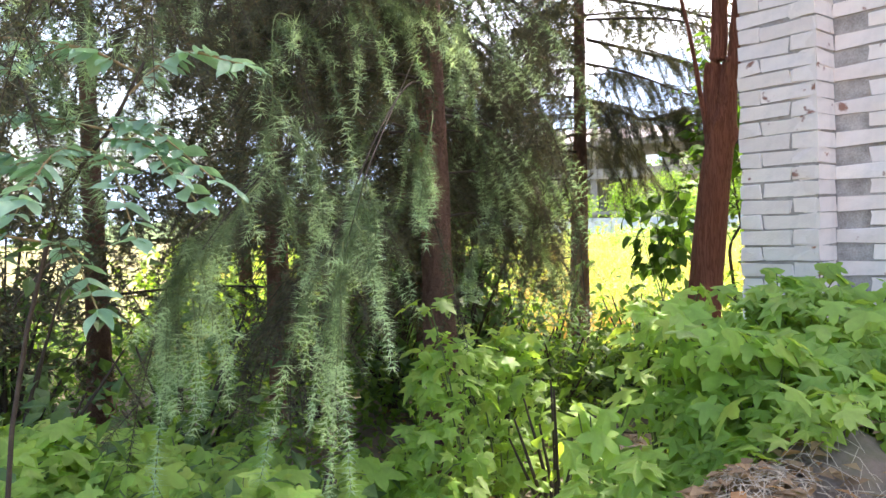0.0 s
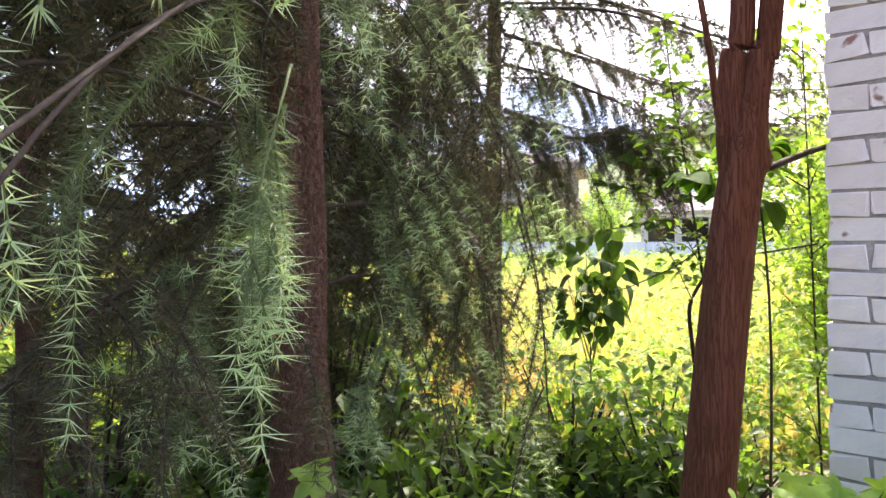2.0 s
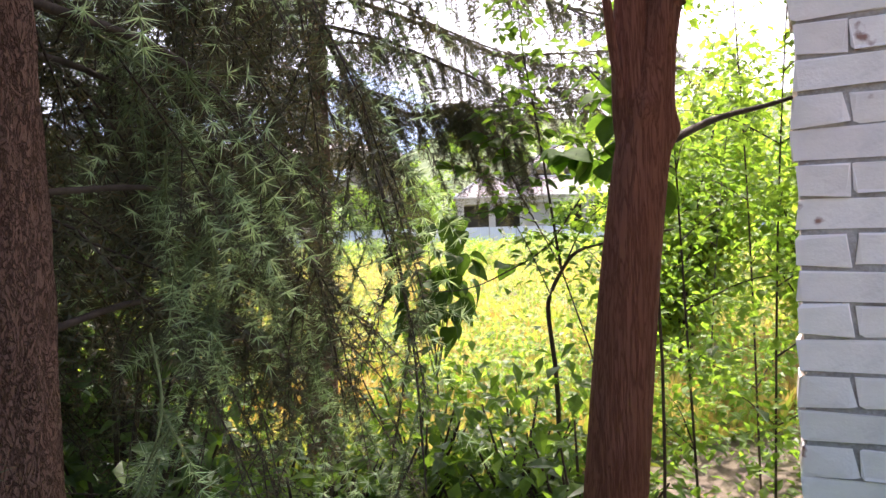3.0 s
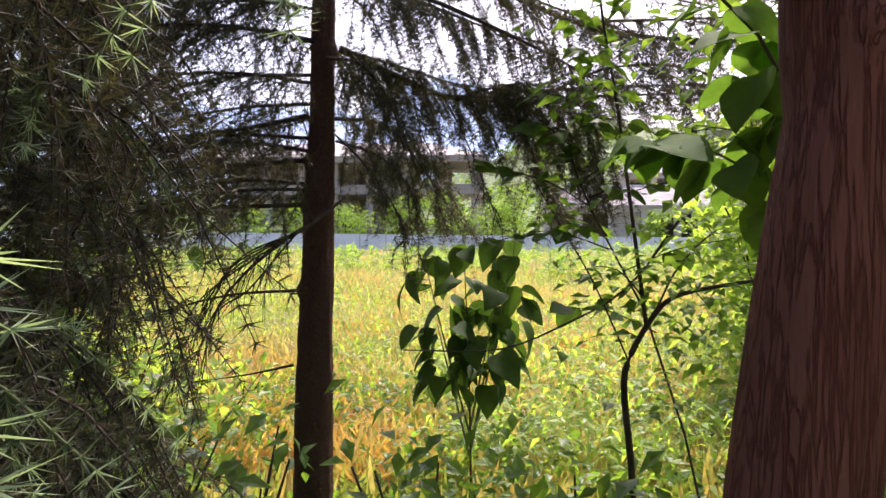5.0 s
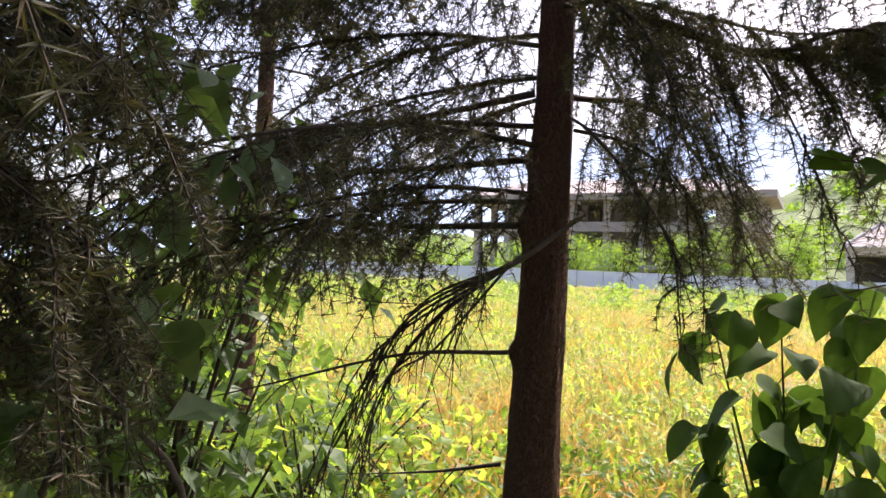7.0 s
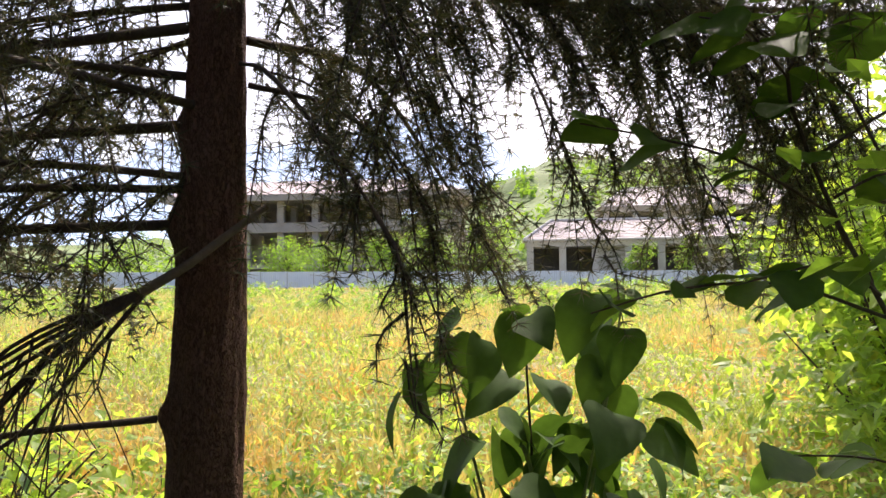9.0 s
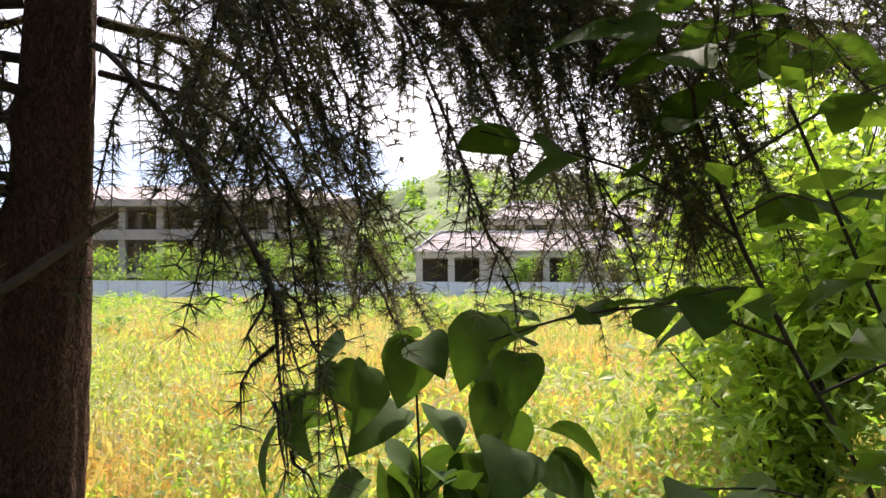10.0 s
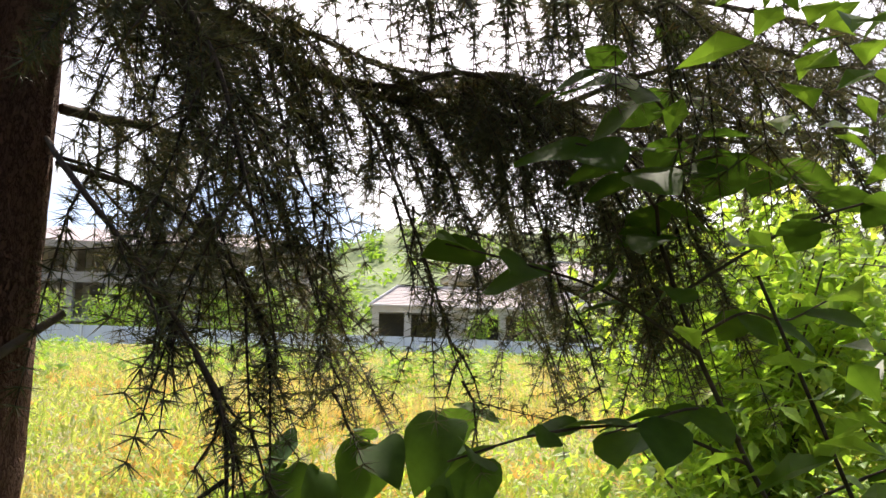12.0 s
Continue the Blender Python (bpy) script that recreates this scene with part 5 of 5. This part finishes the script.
    bm = bmesh.new()
    bmesh.ops.create_icosphere(bm, subdivisions=2, radius=0.022)
    for vv in bm.verts:
        vv.co = Vector((vv.co.x * 1.2, vv.co.y, vv.co.z * 0.6)) * (1 + 0.2 * noise.noise(vv.co * 30))
    me = bpy.data.meshes.new("stone")
    bm.to_mesh(me)
    bm.free()
    ob = link("stone", me, LITTER_WHITE)
    ob.location = (0.575, 1.55, height(0.575, 1.55) + 0.015)
    tagged(ob, "pale rounded stone on the earth heap", "stone")


build_brick_house()
heart_plant()
leafy_twig()
fork_sapling()
climber()
shade_sapling()
dead_stem()
thin_saplings()
pinnate_shrub()
hop_plants()
understory()
for bx, by, bh, bs, bn, seed in ((5.0, 7.5, 3.1, 0.9, 4600, 61), (5.9, 8.6, 4.2, 1.2, 5200, 62), (6.6, 9.6, 2.3, 0.7, 1600, 63), (6.6, 7.2, 3.8, 1.2, 4600, 65)):
    broad_bush(bx, by, bh, bs, bn, seed)
for bx, by, bh, bs, bn, seed in ((-1.2, 9.4, 1.7, 0.8, 900, 71), (0.1, 8.7, 1.1, 0.6, 600, 72), (-2.8, 9.8, 2.0, 1.0, 900, 73), (-0.6, 7.4, 1.25, 0.6, 700, 74), (-1.6, 6.2, 1.2, 0.6, 700, 75), (-2.9, 7.6, 1.5, 0.8, 800, 76), (0.35, 6.9, 0.8, 0.4, 400, 77), (0.0, 7.8, 0.9, 0.5, 500, 91), (0.65, 8.3, 0.75, 0.5, 400, 92), (0.2, 9.8, 0.9, 0.6, 500, 93), (-0.95, 8.3, 1.2, 0.6, 600, 94), (1.0, 9.6, 0.6, 0.5, 350, 95)):
    broad_bush(bx, by, bh, bs, bn, seed)

# ---- the field and what lies beyond it; u runs along the fence, v away from the trees ----
FAR = Matrix.Translation((1.168, 4.652, 0)) @ Matrix.Rotation(radians(-23.87), 4, "Z")


def far_point(u, v, z=0.0):
    return FAR @ Vector((u, v, z))


def field_plants():
    r = np.random.default_rng(81)

    def spread(n, v0, v1, power, keep):
        at = []
        while len(at) < n:
            v = v0 + (v1 - v0) * r.uniform() ** power
            u = r.uniform(-0.95, 0.85) * (v + 4)
            p = far_point(u, v)
            if p.y < (5.6 if p.x > 0.4 else 7.0) or not keep(p.x, p.y):
                continue
            at.append((p.x, p.y, height(p.x, p.y)))
        return np.array(at)

    dry = lambda x, y: noise.noise((x * 0.2, y * 0.2, 1)) * 1.6 + 0.4 * noise.noise((x * 1.1, y * 1.1, 2)) + r.normal(0, 0.15) > -0.02
    green = lambda x, y: noise.noise((x * 0.2, y * 0.2, 1)) * 1.6 + 0.4 * noise.noise((x * 1.1, y * 1.1, 2)) + r.normal(0, 0.2) < 0.1
    brown = lambda x, y: noise.noise((x * 0.45, y * 0.45, 4)) + r.normal(0, 0.1) > 0.06
    lush = lambda x, y: noise.noise((x * 0.45, y * 0.45, 4)) + r.normal(0, 0.1) < 0.04
    for name, n, keep, mat, size, label in (("dry_grass", 60000, dry, GRASS_DRY, (0.12, 0.36), "dry golden grass of the field"), ("green_grass", 36000, green, GRASS_GREEN, (0.12, 0.36), "green grass of the field")):
        at = spread(n, 0.9, 86, 2.4, keep)
        d = np.hypot(at[:, 0] - 1.2, at[:, 1] - 4.7)
        wide = 1 + d / 14
        tv = BLADE[0].copy()
        m = scatter(name, at, r.uniform(0, 6.28, n), r.uniform(0.2, 1.9, n) * -1, r.uniform(-0.3, 0.3, n), r.uniform(*size, n) * (0.8 + 0.25 * np.minimum(wide, 3)), (tv * (1.1, 1, 1), BLADE[1]), mat, label, "grass")
    # weeds: leafy stalks, bright in the sun
    for name, n, v0, v1, mat, size, hgt, label in (("field_weeds", 52000, 2.5, 45, LEAF_SUN, (0.05, 0.13), 0.75, "bright green leafy weeds of the field"), ("near_weeds", 16000, 2.0, 13, LEAF_SUN, (0.06, 0.13), 0.6, "tall bright weeds at the near edge of the field"), ("far_weeds", 24000, 25, 88, LEAF_TREE, (0.2, 0.45), 0.9, "pale green weeds far out in the field"),
                                                 ("dry_weeds", 30000, 2.5, 40, TUFT, (0.04, 0.10), 0.55, "withered golden weeds of the field")):
        stalks = spread(n // 40, v0, v1, 1.8 if v1 < 50 else 1.2, (lush if v1 < 50 else green) if "dry" not in name else brown)
        base = np.repeat(stalks, 40, 0)
        m = len(base)
        tall = np.repeat(r.uniform(0.3, 1.5, len(stalks)), 40) * hgt
        u = r.uniform(0.1, 1, m)
        at = base + np.stack([r.normal(0, 0.075, m) * (1 + (v1 > 50) * 4), r.normal(0, 0.075, m) * (1 + (v1 > 50) * 4), u * tall], 1)
        scatter(name, at, r.uniform(0, 6.28, m), r.uniform(-0.5, 0.8, m), r.uniform(-0.5, 0.5, m), r.uniform(*size, m), LOW_OVAL if v1 > 50 else (LOW_LANCE if "dry" not in name else (LOW_LANCE[0] * (0.5, 1, 1), LOW_LANCE[1])), mat, label, "weeds")

    # tall feathery weeds, the narrow leaves held up along the stalk
    stalks = spread(1250, 5.0, 60, 1.7, lambda x, y: noise.noise((x * 0.35, y * 0.35, 9)) + r.normal(0, 0.2) > -0.1)
    base = np.repeat(stalks, 46, 0)
    m = len(base)
    tall, u = np.repeat(r.uniform(0.55, 1.45, len(stalks)), 46), r.uniform(0.05, 1, m)
    thin = 0.13 * (1.1 - u)
    lean = np.repeat(r.normal(0, 0.08, (len(stalks), 2)), 46, 0) * u[:, None]
    at = base + np.stack([r.normal(0, 1, m) * thin + lean[:, 0], r.normal(0, 1, m) * thin + lean[:, 1], u * tall], 1)
    scatter("feathery_weeds", at, r.uniform(0, 6.28, m), r.uniform(-1.35, -0.3, m), r.uniform(-0.5, 0.5, m), r.uniform(0.06, 0.13, m), (LOW_LANCE[0] * (0.7, 1, 1), LOW_LANCE[1]), FEATHER, "tall pale feathery weeds standing in the field", "weeds")
    # low domes of withered stalks
    tufts = spread(900, 2.6, 30, 1.6, brown)
    base = np.repeat(tufts, 50, 0)
    m = len(base)
    wide = np.repeat(r.uniform(0.14, 0.32, len(tufts)), 50)
    at = base + np.stack([r.normal(0, 0.6, m) * wide, r.normal(0, 0.6, m) * wide, r.uniform(0, 0.5, m) * wide], 1)
    scatter("dry_tufts", at, r.uniform(0, 6.28, m), r.uniform(-1.3, 0.1, m), r.uniform(-0.5, 0.5, m), r.uniform(0.1, 0.26, m), (BLADE[0] * (1.3, 1, 1), BLADE[1]), TUFT, "orange-brown withered tufts in the field", "weeds")


def fence():
    t = thing("site_fence", far_point(0, 90, 0), "pale blue-grey sheet metal fence across the field", "fence")
    wide = 3.4
    v, f = [], []
    k = 12
    for i in range(k * 3 + 1):          # shallow ribs down the sheet
        x = i / (k * 3) * (wide - 0.10)
        y = 0.03 * (i % 3 == 1)
        v += [(x, y, 0), (x, y, 2.0)]
    for i in range(k * 3):
        f.append((2 * i, 2 * i + 2, 2 * i + 3, 2 * i + 1))
    panel = tri_mesh("panel", v, f)
    panel.materials.append(FENCE)
    post = tri_mesh("post", *box_arrays(-0.06, -0.05, -0.4, 0.06, 0.07, 2.06))
    post.materials.append(FENCE_POST)
    for i in range(-22, 24):
        for name, me, dx in (("panel", panel, 0.06), ("post", post, 0.0)):
            ob = new(name, me)
            ob.parent = t
            p = far_point(i * wide + dx, 90, 0) - t.location
            ob.matrix_local = Matrix.Translation((p.x, p.y, 0.22 - 0.0115 * i * wide)) @ Matrix.Rotation(radians(-23.87), 4, "Z")


def hip_roof(u0, u1, v0, v1, z0, z1, inset):
    """A hipped roof laid in stepped courses of tiles."""
    pieces, n = [], 13
    for i in range(n):
        a, b = i / n, (i + 1) / n
        def ring(s, z):
            return [(u0 + inset * s, v0 + (v1 - v0) / 2 * s, z), (u1 - inset * s, v0 + (v1 - v0) / 2 * s, z), (u1 - inset * s, v1 - (v1 - v0) / 2 * s, z), (u0 + inset * s, v1 - (v1 - v0) / 2 * s, z)]
        lo, hi = ring(a, z0 + (z1 - z0) * a + 0.06), ring(b, z0 + (z1 - z0) * b)
        v = np.array(lo + hi + ring(a, z0 + (z1 - z0) * a - 0.05))
        f = [(j, (j + 1) % 4, 4 + (j + 1) % 4, 4 + j) for j in range(4)] + [(8 + j, 8 + (j + 1) % 4, (j + 1) % 4, j) for j in range(4)]
        pieces.append((v, np.array(f)))
    return pieces


def far_part(name, arrays, mat, t, label=""):
    return part(name, *arrays, mat, t, label, smooth=False)


def pavilion(name, u0, u1, v, z_floor, z_eave, z_ridge, deep, inset, bays, label):
    t = thing(name, (0, 0, 0), label, "house", "houses beyond the fence")
    t.matrix_world = FAR
    for course in hip_roof(u0, u1, v, v + deep, z_eave + 0.45, z_ridge, inset):
        far_part("tile_course", course, ROOF, t, "grey-mauve course of roof tiles")
    far_part("eaves_beam", box_arrays(u0 + 0.3, v + 0.3, z_eave - 0.5, u1 - 0.3, v + deep - 0.3, z_eave + 0.42), RENDER_PALE, t, "pale rendered beam under the eaves")
    far_part("gutter", box_arrays(u0 - 0.1, v - 0.14, z_eave + 0.3, u1 + 0.1, v + 0.12, z_eave + 0.52), TRIM, t, "pale gutter edge")
    for k, (ua, ub) in enumerate(((u0, u0 + inset), (u1, u1 - inset))):
        p = [(ua, v, z_eave + 0.6), (ub, v + deep / 2, z_ridge + 0.12)]
        far_part("hip_ridge", tube(curve(p, 6), 0.16, 6), TRIM, t, "pale hip ridge")
    far_part("ridge", tube(curve([(u0 + inset, v + deep / 2, z_ridge + 0.05), (u1 - inset, v + deep / 2, z_ridge + 0.05)], 8), 0.18, 6), TRIM, t, "pale roof ridge")
    w = (u1 - u0 - 1.6) / bays
    for k in range(bays + 1):
        u = u0 + 0.8 + k * w
        far_part("pillar", box_arrays(u - 0.45, v + 0.5, z_floor - 1, u + 0.45, v + 1.2, z_eave - 0.5), RENDER_PALE, t)
        if k < bays and k % 3 == 2:
            far_part("wall_panel", box_arrays(u + 0.45, v + 1.4, z_floor - 1, u + w - 0.45, v + 1.6, z_eave - 0.5), RENDER_PALE, t)
    # the shaded depth behind the pillars is this wall's dark colour
    far_part("back_wall", box_arrays(u0 + 0.8, v + deep - 1.4, z_floor - 1, u1 - 0.8, v + deep - 1, z_eave - 0.5), INSIDE_SHADE, t, "dark unlit inside wall")
    far_part("floor_slab", box_arrays(u0 + 0.3, v + 0.3, -0.5, u1 - 0.3, v + deep - 0.3, z_floor), CONCRETE, t)


def shell_building():
    t = thing("concrete_shell", (0, 0, 0), "unfinished grey concrete building with open storeys", "building")
    t.matrix_world = FAR
    u0, u1, v, deep = -62.0, -7.5, 132.0, 22.0
    for z, h in ((3.5, 0.6), (10.2, 0.9)):
        far_part("floor_slab", box_arrays(u0, v, z, u1, v + deep, z + h), CONCRETE, t)
    far_part("roof_slab", box_arrays(u0 - 1.5, v - 1.5, 16.0, u1 + 1.5, v + deep, 17.2), CONCRETE, t, "overhanging grey concrete roof slab")
    ridge = [(u0 - 1.5, v - 1.5, 17.2), (u1 + 1.5, v - 1.5, 17.2), (u1 - 12, v + 10, 21.0), (u0 + 8, v + 10, 21.0), (u1 + 1.5, v + deep, 17.2), (u0 - 1.5, v + deep, 17.2)]
    far_part("roof", (np.array(ridge, float), np.array([(0, 1, 2, 3), (3, 2, 4, 5)])), ROOF, t, "grey sloping roof")
    for k in range(9):
        u = u0 + 1 + k * (u1 - u0 - 2) / 8
        for d in (0.6, 9, 18):
            far_part("column", box_arrays(u - 0.6, v + d, -0.5, u + 0.6, v + d + 1.2, 16.0), CONCRETE, t)
    far_part("back_wall", box_arrays(u0, v + deep - 0.6, -0.5, u1 - 16, v + deep - 0.2, 16.0), CONCRETE, t)
    far_part("parapet", box_arrays(u0, v + 0.1, 11.1, u1, v + 0.4, 12.0), CONCRETE, t)


def field_tree(u, v, h, spread, n, seed):
    r = np.random.default_rng(seed)
    p = far_point(u, v)
    t = thing("young_tree", (p.x, p.y, 0), "leafy bright green young tree in front of the houses", "tree", "trees beyond the fence")
    x, y = p.x, p.y
    part("trunk", *tube(curve([(0, 0, -0.2), (0.1, 0.05, h * 0.4), (0, 0.1, h * 0.8)], 8), np.linspace(0.14, 0.04, 8) * h / 6, 7), TWIG, t)
    at = []
    for k in range(22):
        a, L, z = r.uniform(0, 6.28), spread * r.uniform(0.2, 1.0), h * r.uniform(0.25, 0.95)
        L *= 1.0 - 0.55 * abs(z / h - 0.5)
        e = np.array((math.cos(a) * L, math.sin(a) * L, z))
        part("branch", *tube(curve([(0, 0, z * 0.6), e * (0.5, 0.5, 0.85), e], 5), np.linspace(0.04, 0.012, 5) * h / 6, 4), TWIG, t)
        m = n // 22
        at.append(e + r.normal(0, 1, (m, 3)) * (spread * 0.24, spread * 0.24, h * 0.085))
    at = np.concatenate(at) + (x, y, 0)
    m = len(at)
    scatter("crown", at, r.uniform(0, 6.28, m), r.uniform(-0.5, 1.0, m), r.uniform(-0.6, 0.6, m), r.uniform(0.22, 0.5, m) * (0.7 + h / 16), LOW_OVAL, LEAF_TREE, "bright yellow-green leaves", "", t)


def hillside():
    r = np.random.default_rng(91)
    us, vs = np.linspace(-260, 420, 120), np.linspace(170, 420, 60)
    def hz(u, v):
        rise = max(0.0, (v - 175)) * 0.30
        shape = 0.35 + 0.65 * smoothstep(-60, 40, u) + 0.25 * noise.noise((u * 0.01, v * 0.01, 2))
        return min(rise, 62) * shape + 4 * noise.noise((u * 0.05, v * 0.05, 4))
    verts = np.array([far_point(u, v, hz(u, v)) for v in vs for u in us])
    nx = len(us)
    f = [(j * nx + i, j * nx + i + 1, (j + 1) * nx + i + 1, (j + 1) * nx + i) for j in range(len(vs) - 1) for i in range(nx - 1)]
    m = plain("hill_green", (0.09, 0.14, 0.05), (0.17, 0.22, 0.08), 0.08)
    tagged(link("backdrop_hill", tri_mesh("backdrop_hill", verts, f, True), m), "green wooded hillside behind the houses", "hill", kind="structure")
    n = 15600
    at = []
    for _ in range(n // 26):
        u, v = r.uniform(-150, 260), 175 + 230 * r.uniform() ** 1.3
        c = np.array(far_point(u, v, hz(u, v) + 1.5))
        at.append(c + r.normal(0, 1, (26, 3)) * (1.9, 1.9, 1.6))
    at = np.concatenate(at)
    m2 = len(at)
    scatter("hill_woods", at, r.uniform(0, 6.28, m2), r.uniform(-0.5, 1.2, m2), r.uniform(-0.6, 0.6, m2), r.uniform(1.6, 3.6, m2), LOW_OVAL, LEAF_TREE, "green woods covering the hillside", "woods")


def mountains():
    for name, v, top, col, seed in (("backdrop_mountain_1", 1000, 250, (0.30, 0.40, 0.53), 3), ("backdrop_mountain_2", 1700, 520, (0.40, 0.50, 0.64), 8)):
        us = np.linspace(-1800, 1900, 220)
        verts, n = [], 5
        for k in range(n):
            for u in us:
                peak = top * (0.8 + 0.25 * noise.noise((u * 0.0018, seed, 0)) + 0.18 * noise.noise((u * 0.007, seed, 1)) + 0.06 * noise.noise((u * 0.03, seed, 2))) * (1 - 0.35 * smoothstep(-100, 300, u))
                s = k / (n - 1)
                verts.append(far_point(u, v + 500 * s, -5 + (peak + 5) * s))
        nx = len(us)
        f = [(j * nx + i, j * nx + i + 1, (j + 1) * nx + i + 1, (j + 1) * nx + i) for j in range(n - 1) for i in range(nx - 1)]
        m, t, b = material(name)
        # distance haze put into the blue colour, with a faint glow added
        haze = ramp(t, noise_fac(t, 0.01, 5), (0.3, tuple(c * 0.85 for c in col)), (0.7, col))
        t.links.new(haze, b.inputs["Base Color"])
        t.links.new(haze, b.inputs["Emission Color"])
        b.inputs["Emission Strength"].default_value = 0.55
        b.inputs["Roughness"].default_value = 1.0
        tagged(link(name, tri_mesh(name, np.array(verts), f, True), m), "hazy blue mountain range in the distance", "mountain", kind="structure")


field_plants()
fence()
pavilion("tiled_pavilion", 2.8, 35.3, 100.0, 1.2, 6.0, 9.35, 9.0, 4.0, 7, "low pale pavilion with mauve-grey tiled roof and dark openings")
pavilion("tiled_house", 16.2, 52.0, 122.0, 6.0, 12.4, 16.4, 12.0, 5.0, 7, "taller house with mauve-grey tiled roof behind the pavilion")
shell_building()
for u, v, h, s, n, seed in ((-24, 97, 6.5, 3.6, 2200, 1), (-17, 101, 7.5, 3.8, 2200, 2), (-9.5, 98, 8.0, 4.0, 2400, 3), (-3.5, 99, 7.0, 3.6, 2200, 4), (-31, 102, 7.5, 4.0, 2000, 5), (-40, 100, 6.5, 4.0, 1800, 6),
                            (-1.0, 108, 9.5, 3.6, 1800, 7), (17.5, 96, 6.0, 1.8, 1300, 8), (23.5, 95, 6.4, 1.8, 1200, 9), (33, 97, 7.5, 3.6, 1800, 10), (41, 96, 8.0, 4.0, 1800, 11), (50, 95, 8.5, 4.4, 1600, 12),
                            (14.2, 24, 3.0, 1.2, 900, 13), (-52, 100, 8.5, 4.4, 1600, 15)):
    field_tree(u, v, h, s, n, seed)
hillside()
mountains()
